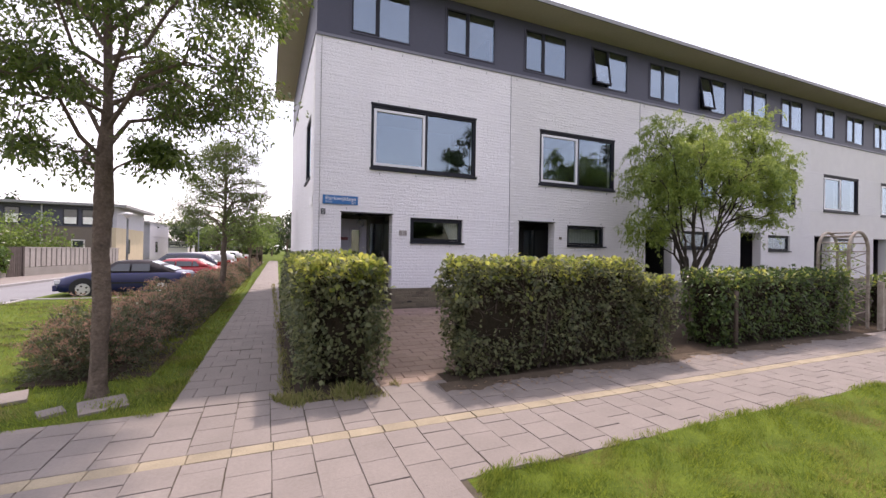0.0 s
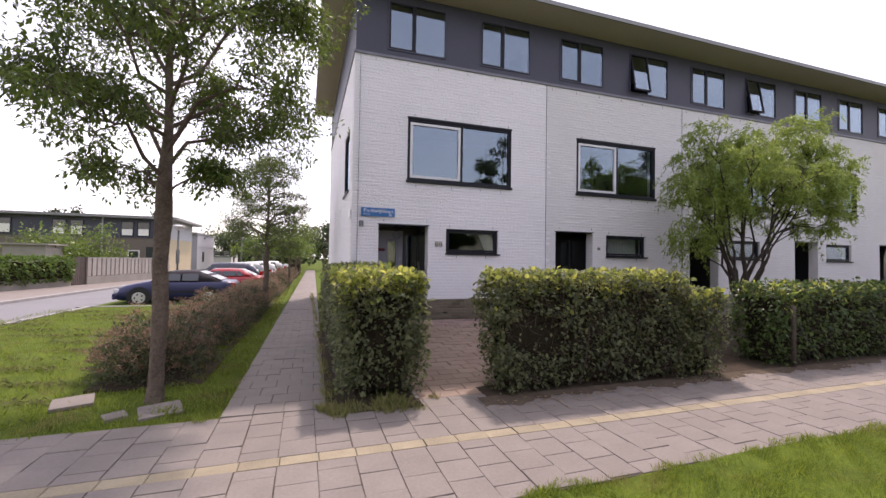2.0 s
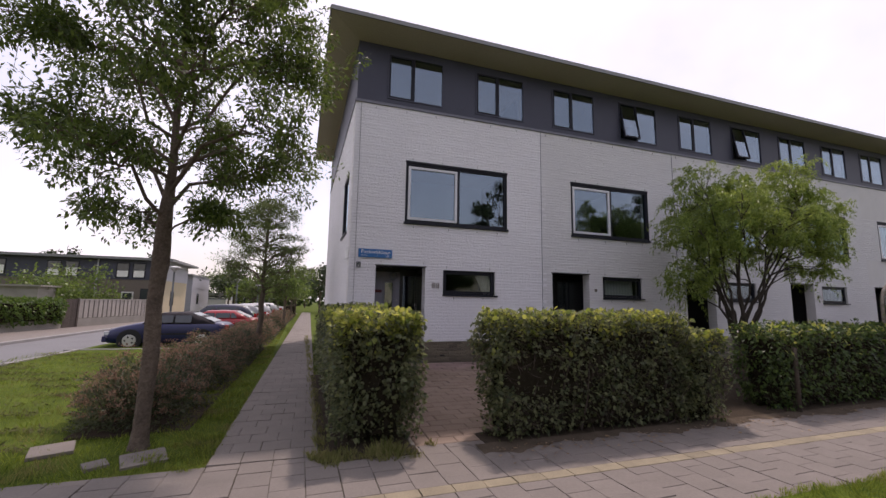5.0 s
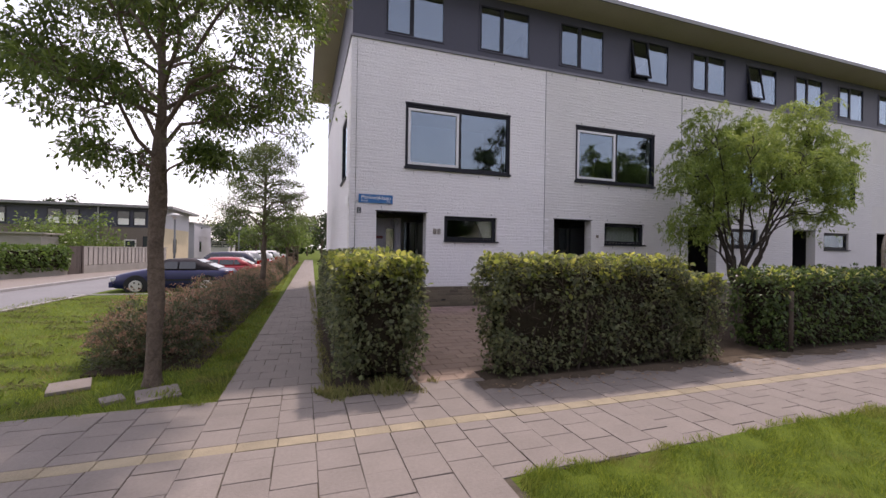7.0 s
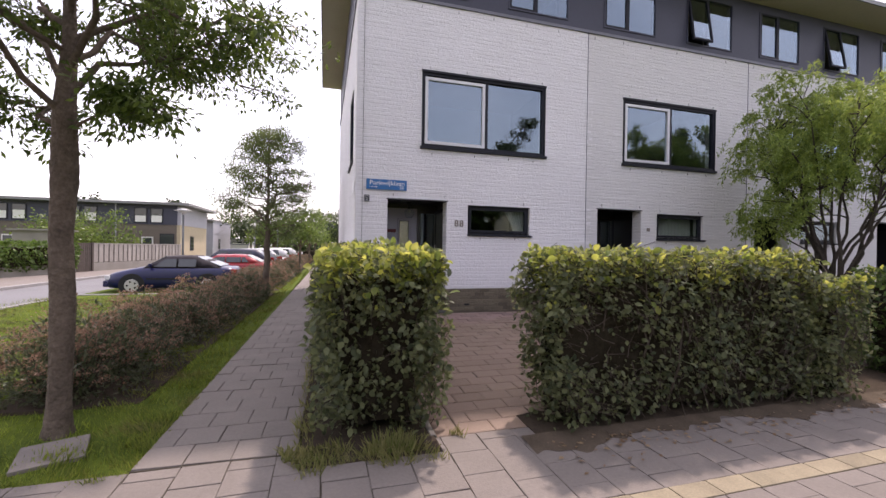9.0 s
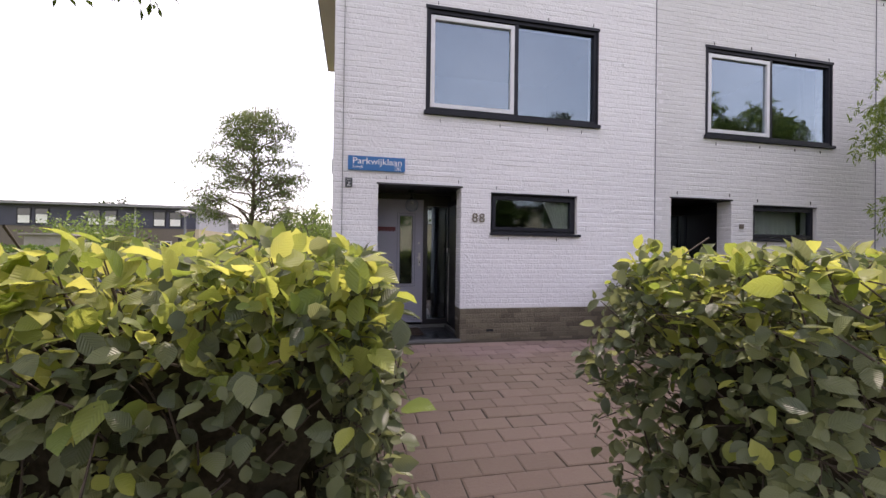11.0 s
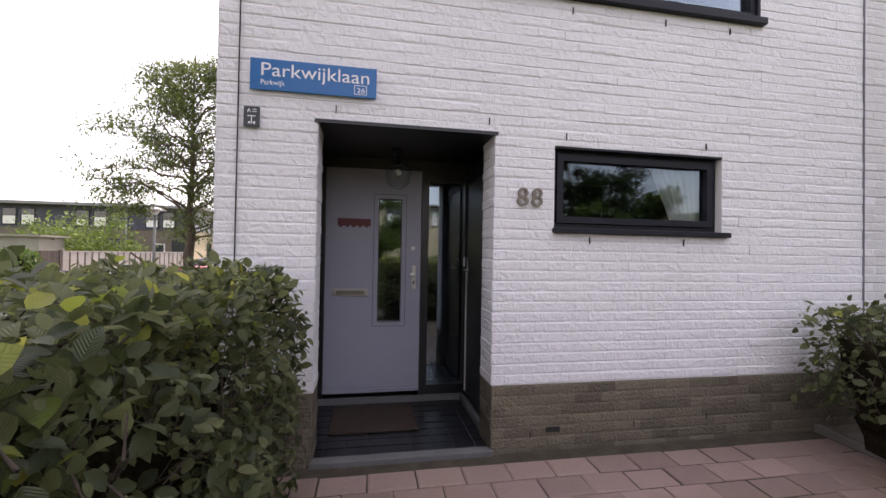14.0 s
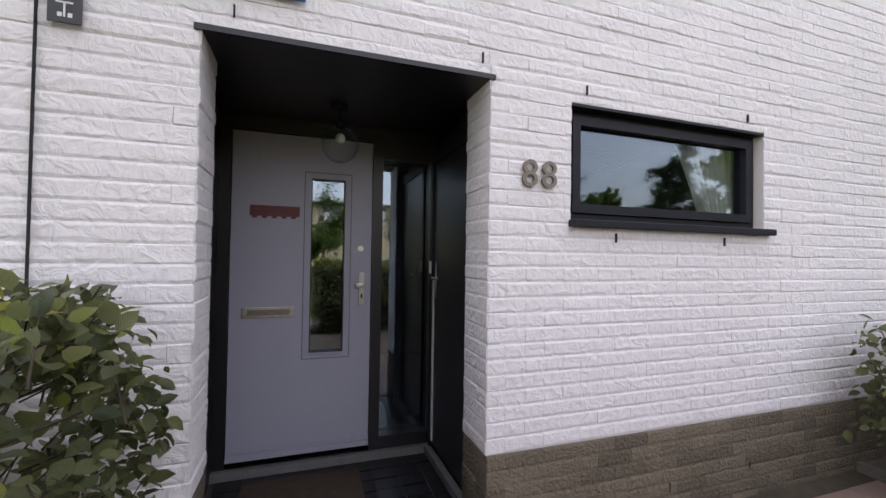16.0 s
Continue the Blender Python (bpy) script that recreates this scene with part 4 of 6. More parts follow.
def hedge(name, label, dims, per_m2=420, size=0.075, rng=None, bare=0.14, shape=LEAF8, sunny=0.42, hole=None, leaf="hornbeam", hang=0.0, foot=.85, flare=0.0):
    rng = rng or np.random.default_rng(3)
    x0, x1, y0, y1, z0, z1 = dims
    h = thing(name, label, "hedge", (x0 + (x1 - x0) / 2, (y0 + y1) / 2, 0))
    inv = Matrix.Translation((-(x0 + x1) / 2, -(y0 + y1) / 2, 0))
    area = 2 * ((x1 - x0) + (y1 - y0)) * (z1 - z0) + (x1 - x0) * (y1 - y0)
    n = int(area * per_m2)
    p, nn = shell(n, dims, rng)
    p[:, 0] += flare * (p[:, 1] - y0) / (y1 - y0) * (p[:, 0] - x0) / (x1 - x0)
    inset = rng.random(n) ** 1.2 * 0.27
    p -= nn * inset[:, None]
    low = np.clip((p[:, 2] - z0) / (bare * 2), 0, 1)
    keep = rng.random(n) < 0.55 + 0.45 * low
    clump = np.sin(p[:, 0] * 7.3 + p[:, 1] * 6.1) * np.sin(p[:, 2] * 8.7 + p[:, 0] * 3.1 + p[:, 1] * 4.4)
    keep &= rng.random(n) < 0.74 + 0.55 * clump
    if hole is not None:
        d = np.linalg.norm((p - np.array(hole[:3])) / np.array(hole[3:]), axis=1)
        keep &= (d > 1) | (rng.random(n) < 0.10)
    p, nn = p[keep], nn[keep]
    n = len(p)
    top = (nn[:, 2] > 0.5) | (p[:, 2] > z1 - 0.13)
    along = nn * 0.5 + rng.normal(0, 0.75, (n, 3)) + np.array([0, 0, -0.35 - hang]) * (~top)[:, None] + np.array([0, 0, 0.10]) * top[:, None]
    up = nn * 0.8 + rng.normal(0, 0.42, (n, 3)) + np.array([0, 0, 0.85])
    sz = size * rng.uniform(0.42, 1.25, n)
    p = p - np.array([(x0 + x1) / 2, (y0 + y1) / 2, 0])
    # lighter colour paints sun on young top leaves, rarer towards the house shade
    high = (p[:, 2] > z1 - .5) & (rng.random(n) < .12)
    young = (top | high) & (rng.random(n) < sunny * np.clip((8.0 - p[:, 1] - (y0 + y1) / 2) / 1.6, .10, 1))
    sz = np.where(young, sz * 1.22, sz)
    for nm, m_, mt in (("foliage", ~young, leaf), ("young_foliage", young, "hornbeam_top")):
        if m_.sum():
            tagged(leaves(nm, p[m_], along[m_], up[m_], sz[m_], M[mt], h, "yellow-green young leaves, with sunlight on the hedge top put into their colour" if mt == "hornbeam_top" else "", shape), kind="stuff")
    # shoots, stems and a solid dark block for the shade inside
    bm = bmesh.new()
    cx, cy = (x0 + x1) / 2, (y0 + y1) / 2
    nst = int(max(x1 - x0, y1 - y0) / 0.22)
    for i in range(nst):
        t = .12 + .76 * (i + .5) / nst
        bx = (x0 - cx) + (x1 - x0) * (t if x1 - x0 > y1 - y0 else .5) + rng.normal(0, .05)
        by = (y0 - cy) + (y1 - y0) * (.5 if x1 - x0 > y1 - y0 else t) + rng.normal(0, .05)
        for b in range(3):
            q = (bx + rng.normal(0, .16), by + rng.normal(0, .16), z1 * rng.uniform(.6, .9))
            tube(bm, [(bx, by, 0), ((bx + q[0]) / 2 + rng.normal(0, .04), (by + q[1]) / 2 + rng.normal(0, .04), q[2] * .5), q], [.016, .011, .005], 5)
    if hole is not None:
        hx, hy, hz = hole[0] - cx, hole[1] - cy, hole[2]
        for i in range(20):
            q = Vector((hx + rng.uniform(-.5, .5), hy + rng.uniform(.06, .26), hz + rng.uniform(-.3, .3)))
            e = q + Vector((rng.normal(0, .16), rng.normal(0, .05), rng.normal(.04, .16)))
            tube(bm, [q, q.lerp(e, .5) + Vector(rng.normal(0, .02, 3)), e], [.005, .004, .002], 4)
    tagged(part("woody_core", bm, M["twig"], h, "brown woody stems"), kind="stuff")
    bm = bmesh.new()
    idx = rng.choice(n, min(n // 5, 2600), replace=False)
    for i in idx:
        a = Vector(p[i])
        b = a - Vector((a.x * .12, a.y * .05, .1)) + Vector(rng.normal(0, .07, 3))
        cyl(bm, b, a, .0036, .0018, 4, False)
    tagged(part("twig_mass", bm, M["twig"], h), kind="stuff")
    # filler block: the shade between the leaves is put into its dark colour
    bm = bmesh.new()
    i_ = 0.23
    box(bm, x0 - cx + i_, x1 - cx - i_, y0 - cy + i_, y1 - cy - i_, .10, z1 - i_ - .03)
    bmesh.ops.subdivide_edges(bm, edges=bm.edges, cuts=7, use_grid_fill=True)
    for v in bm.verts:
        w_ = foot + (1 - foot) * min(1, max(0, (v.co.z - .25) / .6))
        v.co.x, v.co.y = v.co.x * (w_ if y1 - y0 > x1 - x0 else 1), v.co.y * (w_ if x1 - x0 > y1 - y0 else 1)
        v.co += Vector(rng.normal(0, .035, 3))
    part("inner_mass", bm, M["core"], h, "solid dark block standing in for the shade inside the hedge")
    return h


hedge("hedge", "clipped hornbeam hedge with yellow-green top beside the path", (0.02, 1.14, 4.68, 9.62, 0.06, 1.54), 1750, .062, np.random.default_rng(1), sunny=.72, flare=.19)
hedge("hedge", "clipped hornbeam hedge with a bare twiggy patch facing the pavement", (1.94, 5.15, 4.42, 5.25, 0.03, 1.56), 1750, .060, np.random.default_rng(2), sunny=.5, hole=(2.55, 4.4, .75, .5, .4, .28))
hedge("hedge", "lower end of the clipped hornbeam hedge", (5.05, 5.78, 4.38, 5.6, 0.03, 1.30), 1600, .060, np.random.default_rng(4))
hedge("hedge", "dark green hedge hanging over the edge of the paved front yard", (4.98, 6.3, 5.6, 9.66, 0.50, 1.30), 1000, .066, np.random.default_rng(5), sunny=.12, bare=.2, foot=.45)
hedge("hedge", "loose green hedge with a dark post in its face", (6.95, 11.35, 4.5, 5.4, 0.03, 1.36), 900, .085, np.random.default_rng(6), shape=LEAF4, sunny=.16, leaf="hedge_green", hang=.45)
hedge("hedge", "clipped green hedge along the farther front gardens", (13.2, 26, 4.5, 5.3, 0.03, 1.2), 260, .09, np.random.default_rng(8), shape=LEAF4, sunny=.4, leaf="hedge_green")


# ---- trees and shrubs ----
def bark_trunk(bm, pts, radii, seed):
    """A trunk with flared foot, long ridges and furrows."""
    rng = np.random.default_rng(seed + 500)
    seg, rows = 40, 230
    ph = rng.uniform(0, 6.28, 6)
    zs = [p.z for p in pts]
    rings = []
    for i in range(rows):
        z = zs[0] + (zs[-1] - zs[0]) * i / (rows - 1)
        j = max(k for k in range(len(zs) - 1) if zs[k] <= z + 1e-9)
        f = (z - zs[j]) / (zs[j + 1] - zs[j])
        c, r = pts[j].lerp(pts[j + 1], f), radii[j] * (1 - f) + radii[j + 1] * f
        r *= 1 + .22 * math.exp(-max(z, 0) / .10)
        ring = []
        for k in range(seg):
            a = 2 * math.pi * k / seg
            w = a + .25 * math.sin(z * 3.1 + ph[0]) + .12 * math.sin(z * 9 + ph[1])
            rid = .5 * math.sin(9 * w + 2.2 * math.sin(z * 5 + ph[2])) + .5 * math.sin(14 * w + 3 * math.sin(z * 7.3 + ph[3]))
            amp = .022 if z < 1.9 else .060
            rid += .45 * math.sin(z * 37 + 4 * math.sin(w * 3 + ph[4]))
            ring.append(bm.verts.new(c + Vector((math.cos(a), math.sin(a), 0)) * (r * (1 + amp * rid + rng.normal(0, .012)) + .004 * math.sin(z * 4 + ph[5]))))
        rings.append(ring)
    for u, v in zip(rings, rings[1:]):
        for k in range(seg):
            bm.faces.new((u[k], u[(k + 1) % seg], v[(k + 1) % seg], v[k])).smooth = True
    bm.faces.new(rings[-1])


def tree(name, label, at, height, fork, r, spread, n, size, material, seed, limbs=6, droop=0.0, base=0.35, sway=(0, 0), shape=LEAF4, clump=0.34, wide=1.0, trunk=True, subs=5, lo=0.0, cone=0.0, limb=.5, tight=2.0, dome=None):
    rng = np.random.default_rng(seed)
    t = thing(name, label, "tree", at)
    bm = bmesh.new()
    top = Vector((sway[0], sway[1], fork))
    if trunk:
        pts = [Vector((0, 0, -.1)), Vector((0.0, 0, .05))]
        rad = [r * 1.3, r * 1.15]
        for i in range(1, 9):
            f = i / 8
            pts.append(Vector((sway[0] * f + rng.normal(0, .012), sway[1] * f + rng.normal(0, .012), fork * f)))
            rad.append(r * (1.08 - .28 * f) * rng.uniform(.95, 1.07))
        tube(bm, pts, rad, 12)
    nodes = []
    for i in range(limbs):
        bl = bmesh.new()
        a = 2 * math.pi * (i / limbs) + rng.normal(0, .3)
        reach = spread * rng.uniform(.65, 1.0) * (0.25 if i == 0 else 1)
        rise = (height - fork) * (rng.uniform(.25, .8) if i else .9)
        s = top - Vector((0, 0, rng.uniform(0, .25) * min(1, fork)))
        e = s + Vector((math.cos(a) * reach, math.sin(a) * reach, rise))
        if dome:
            zc, rx_, rz_ = dome
            w = -.72 + 1.68 * ((i + .5) / limbs) ** .85
            a, q = i * 2.4, math.sqrt(max(.05, 1 - w * w)) * rng.uniform(.6, 1.0)
            e = Vector((math.cos(a) * q * rx_, math.sin(a) * q * rx_, zc + w * rz_ * rng.uniform(.82, 1.0)))
        pts = []
        for j in range(6):
            f = j / 5
            b = s.lerp(e, f) + Vector((rng.normal(0, .05), rng.normal(0, .05), rng.normal(0, .04))) * spread * .5
            b.z += math.sin(f * math.pi) * .12 * rise * (.4 if dome else 1)
            if j == 0:
                b = s
            pts.append(b)
        tube(bl, pts, [r * limb * (1 - .17 * j) for j in range(6)], 7)
        for k in range(subs):
            f = rng.uniform(.58 if dome else .3, 1)
            j = min(int(f * 5), 4)
            p = pts[j].lerp(pts[j + 1], f * 5 - j)
            a2 = a + rng.normal(0, 1.0)
            ln = spread * rng.uniform(.35, .7) * (.55 if dome else 1)
            q = p + Vector((math.cos(a2) * ln, math.sin(a2) * ln, rng.uniform(-.15 - droop, .55) * ln))
            q.z = max(q.z, lo + cone * math.hypot(q.x, q.y) + .02)
            m = p.lerp(q, .5) + Vector(rng.normal(0, .06, 3)) * ln
            tube(bl, [p, m, q], [r * .16, r * .11, r * .04], 5)
            nodes += [m, q, p.lerp(m, .6), m.lerp(q, .5)]
            for _ in range(2):
                q2 = m.lerp(q, rng.uniform(0, .9)) + Vector(rng.normal(0, .34, 3)) * ln - Vector((0, 0, droop * ln * .4))
                q2.z = max(q2.z, lo + cone * math.hypot(q2.x, q2.y) + .02)
                tube(bl, [m, m.lerp(q2, .5), q2], [r * .07, r * .05, r * .02], 4)
                nodes += [q2, m.lerp(q2, .6)]
        part("limb", bl, M["bark"], t)
    if trunk:
        tk = part("trunk", bm, M["bark"], t)
    else:
        bm.free()
    nd = np.array([tuple(v) for v in nodes])
    nd = nd[nd[:, 2] > lo + cone * np.hypot(nd[:, 0], nd[:, 1])]
    wgt = rng.uniform(.2, 1, len(nd)) ** tight
    pick = rng.choice(len(nd), n, p=wgt / wgt.sum())
    p = nd[pick] + np.clip(rng.normal(0, clump, (n, 3)), -1.5 * clump, 1.5 * clump) * np.array([1, 1, .62]) * spread * .5
    along = rng.normal(0, 1, (n, 3)) + np.array([0, 0, -.25 - 1.6 * droop])
    up = rng.normal(0, .6, (n, 3)) + np.array([0, 0, .9])
    tagged(leaves("crown", p, along, up, size * rng.uniform(.65, 1.3, n), M[material], t, "", shape, wide), kind="stuff")
    return t


def leader_tree(name, label, at, height, r, profile, n, size, material, seed, boughs, wide=.55, tuft=.13, rough=False, rise=.42, subs=7):
    """A street tree with one straight leader, boughs all the way up it, and leaves in tufts at the twigs.
    profile: (height, reach) pairs of the crown's outline."""
    rng = np.random.default_rng(seed)
    t = thing(name, label, "tree", at)
    zs, rs = [q[0] for q in profile], [q[1] for q in profile]
    pts, rad = [Vector((0, 0, -.1)), Vector((0, 0, .04))], [r * 1.2, r * 1.08]
    for i in range(1, 15):
        f = i / 14
        pts.append(Vector((.05 * f + rng.normal(0, .016), rng.normal(0, .016), height * .95 * f)))
        zz = height * .95 * f
        swell = 1.16 if rough and 1.95 < zz < zs[0] + .2 else 1.0
        rad.append(max(.012, r * swell * (1 - .92 * max(0, (zz - zs[0] * .9) / (height - zs[0] * .9)) ** .5)))
    bm = bmesh.new()
    if rough:
        bark_trunk(bm, pts, rad, seed)
    else:
        tube(bm, pts, rad, 12)
    part("trunk", bm, M["bark"], t)
    nodes, wgt = [], []
    for i in range(boughs):
        z0 = zs[0] + (height * .93 - zs[0]) * ((i + .3) / boughs)
        a = i * 2.4 + rng.normal(0, .25)
        reach = float(np.interp(z0, zs, rs)) * rng.uniform(.72, 1.08)
        up = rise * rng.uniform(.4, 1.4) * (1 + .8 * (z0 - zs[0]) / height)
        d = Vector((math.cos(a), math.sin(a), 0))
        k0 = min(int(z0 / (height * .95) * 14) + 1, len(pts) - 2)
        s0 = pts[k0].copy()
        s0.z = z0 - .15
        bp = []
        for j in range(7):
            f = j / 6
            q = s0 + d * reach * f + Vector((0, 0, reach * up * math.sin(f * 2.0) * .9 - reach * .12 * f * f))
            if j:
                q += Vector(rng.normal(0, .04, 3)) * reach
            bp.append(q)
        bl = bmesh.new()
        br = max(.009, r * .36 * min(1, reach / 1.6))
        tube(bl, bp, [br * (1 - .14 * j) for j in range(7)], 6)
        for k in range(subs):
            f = rng.uniform(.30, 1)
            j = min(int(f * 6), 5)
            p = bp[j].lerp(bp[j + 1], f * 6 - j)
            a2 = a + rng.choice([-1, 1]) * rng.uniform(.35, 1.25)
            ln = reach * rng.uniform(.18, .42)
            q = p + Vector((math.cos(a2) * ln, math.sin(a2) * ln, rng.uniform(-.35, .45) * ln))
            m = p.lerp(q, .5) + Vector(rng.normal(0, .07, 3)) * ln
            tube(bl, [p, m, q], [br * .38, br * .26, br * .1], 4)
            for e in (m, q, q):
                nodes.append(tuple(e))
                wgt.append(rng.uniform(.15, 1) ** 2)
            for _ in range(3):
                q2 = m.lerp(q, rng.uniform(0, 1)) + Vector(rng.normal(0, .40, 3)) * ln + Vector((0, 0, -.05))
                tube(bl, [m, m.lerp(q2, .55) + Vector((0, 0, .02)), q2], [br * .2, br * .14, br * .06], 4)
                nodes.append(tuple(q2))
                wgt.append(rng.uniform(.15, 1) ** 2)
        part("limb", bl, M["bark"], t)
    nd, wgt = np.array(nodes), np.array(wgt)
    pick = rng.choice(len(nd), n, p=wgt / wgt.sum())
    off = rng.normal(0, 1, (n, 3))
    off *= (tuft * rng.random(n) ** .4 / np.linalg.norm(off, axis=1))[:, None]
    p = nd[pick] + off * np.array([1, 1, .6])
    along = off / tuft + rng.normal(0, .55, (n, 3)) + np.array([0, 0, -.45])
    up = rng.normal(0, .5, (n, 3)) + np.array([0, 0, .9])
    tagged(leaves("crown", p, along, up, size * rng.uniform(.6, 1.3, n), M[material], t, "", LEAF4, wide), kind="stuff")
    return t


leader_tree("street_tree", "street tree with a rough grey-brown trunk and open leafy crown", (-1.95, 5.60, 0), 7.8, .080, ((2.5, 1.1), (2.9, 1.7), (4.4, 1.8), (6.2, 1.4), (7.8, .3)), 76000, .072, "tree_leaf", 11, 46, wide=.68, tuft=.20, rough=True, rise=.52)
leader_tree("street_tree", "slender street tree with an upright green crown", (-1.62, 15.3, 0), 5.6, .09, ((1.9, 1.0), (2.4, 1.4), (3.2, 1.35), (4.4, .85), (5.6, .2)), 27000, .066, "street_leaf", 18, 62, wide=.7, tuft=.21, rise=.45, subs=5)
for i, (x, y, s) in enumerate(((-1.25, 27, 1), (-1.1, 38, 1.05), (-0.9, 50, 1.1))):
    tree("street_tree", "farther street tree in the row along the path", (x, y, 0), 4.6 * s, 1.6, .08, 1.35 * s, 1700, .2, "far_leaf", 20 + i, 7, clump=.3, subs=5)
def willow(at, turn, seed=31):
    """A twisted willow: a clump of bent stems, and sprays of narrow leaves that hang from the branch ends.
    Lobes of the crown: (across, depth, height, radius, half height)."""
    rng = np.random.default_rng(seed)
    t = thing("garden_tree", "yellow-green twisted willow with many thin dark stems", "tree", at, rz=turn)
    lobes = np.array(((.35, 0, 3.75, 1.55, 1.3), (-.85, .2, 3.2, .95, 1.45), (.85, 0, 4.75, .95, .72), (1.55, -.2, 3.5, .72, 1.15), (-.75, .1, 4.75, .40, .60), (.1, .9, 3.6, 1.2, 1.3)))
    ends = []
    while len(ends) < 165:
        L = lobes[rng.choice(len(lobes), p=[.33, .2, .13, .15, .04, .15])]
        d = rng.normal(0, 1, 3)
        d *= rng.random() ** .30 / np.linalg.norm(d)
        q = np.array([L[0] + d[0] * L[3], L[1] + d[1] * L[3], L[2] + d[2] * L[4]])
        if q[2] < 2.05 or (q[2] < 2.95 and -.55 < q[0] < 1.3 and q[1] < .9 and rng.random() < .85):
            continue
        if all(np.linalg.norm(q - e) > .25 for e in ends):
            ends.append(q)
    bm = bmesh.new()
    tube(bm, [(0, 0, -.05), (.03, 0, .35), (.0, .02, .85)], [.17, .14, .12], 10)
    part("trunk", bm, M["bark"], t)
    nst = 15
    stems = []
    for i in range(nst):
        a = i * 2.4
        tip = Vector((.2 + math.cos(a) * 1.25, math.sin(a) * .9, rng.uniform(3.2, 4.4)))
        base = Vector((math.cos(a) * .08, math.sin(a) * .08, .7))
        pts = []
        for j in range(9):
            f = j / 8
            q = base.lerp(tip, f ** 1.15)
            q.z = base.z + (tip.z - base.z) * f
            if j:
                q += Vector((math.sin(f * 11 + i) * .07, math.cos(f * 9 + i * 2) * .07, 0)) + Vector(rng.normal(0, .03, 3))
            pts.append(q)
        stems.append(pts)
    limbs_ = [bmesh.new() for _ in range(nst)]
    for bl, pts in zip(limbs_, stems):
        tube(bl, pts, [.040 * (1 - .095 * j) for j in range(9)], 6)
    at_, al_ = [], []
    for e in ends:
        v = Vector(e)
        si, q = min(((i, p) for i, pts in enumerate(stems) for p in pts[3:]), key=lambda c: (c[1] - v).length + max(0, c[1].z - v.z + .3) * 1.5)
        m = q.lerp(v, .5) + Vector(rng.normal(0, .09, 3)) + Vector((0, 0, .08))
        tube(limbs_[si], [q, q.lerp(m, .5) + Vector(rng.normal(0, .05, 3)), m, v], [.018, .014, .010, .005], 5)
        out = Vector((v.x - .5, v.y, 0))
        out = out.normalized() if out.length > .01 else Vector((1, 0, 0))
        for _ in range(int(rng.integers(9, 16))):
            d = (out * rng.uniform(0, 1.0) + Vector(rng.normal(0, .6, 3)) + Vector((0, 0, .35))).normalized()
            ln = rng.uniform(.25, .62)
            s0 = v + Vector(rng.normal(0, .11, 3))
            k = np.linspace(.05, 1, 42)
            sway = rng.normal(0, .05, 2)
            line = np.array(s0)[None] + ln * (np.array(d)[None] * (k - .35 * k ** 2)[:, None]) + np.stack([sway[0] * np.sin(k * 5), sway[1] * np.cos(k * 6), -.62 * ln * k ** 2.0], 1)
            at_.append(line + rng.normal(0, .018, line.shape))
            al_.append(np.gradient(line, axis=0) * 22 / ln)
    for bl in limbs_:
        part("limb", bl, M["dark_bark"], t)
    p, d = np.concatenate(at_), np.concatenate(al_)
    n = len(p)
    tagged(leaves("crown", p, d * .6 + rng.normal(0, .5, (n, 3)) + np.array([0, 0, -.3]), rng.normal(0, .6, (n, 3)) + np.array([0, 0, .7]), .088 * rng.uniform(.6, 1.3, n), M["willow_leaf"], t, "", LEAF4, .42), kind="stuff")
    return t


willow((10.1, 7.3, 0), -20)


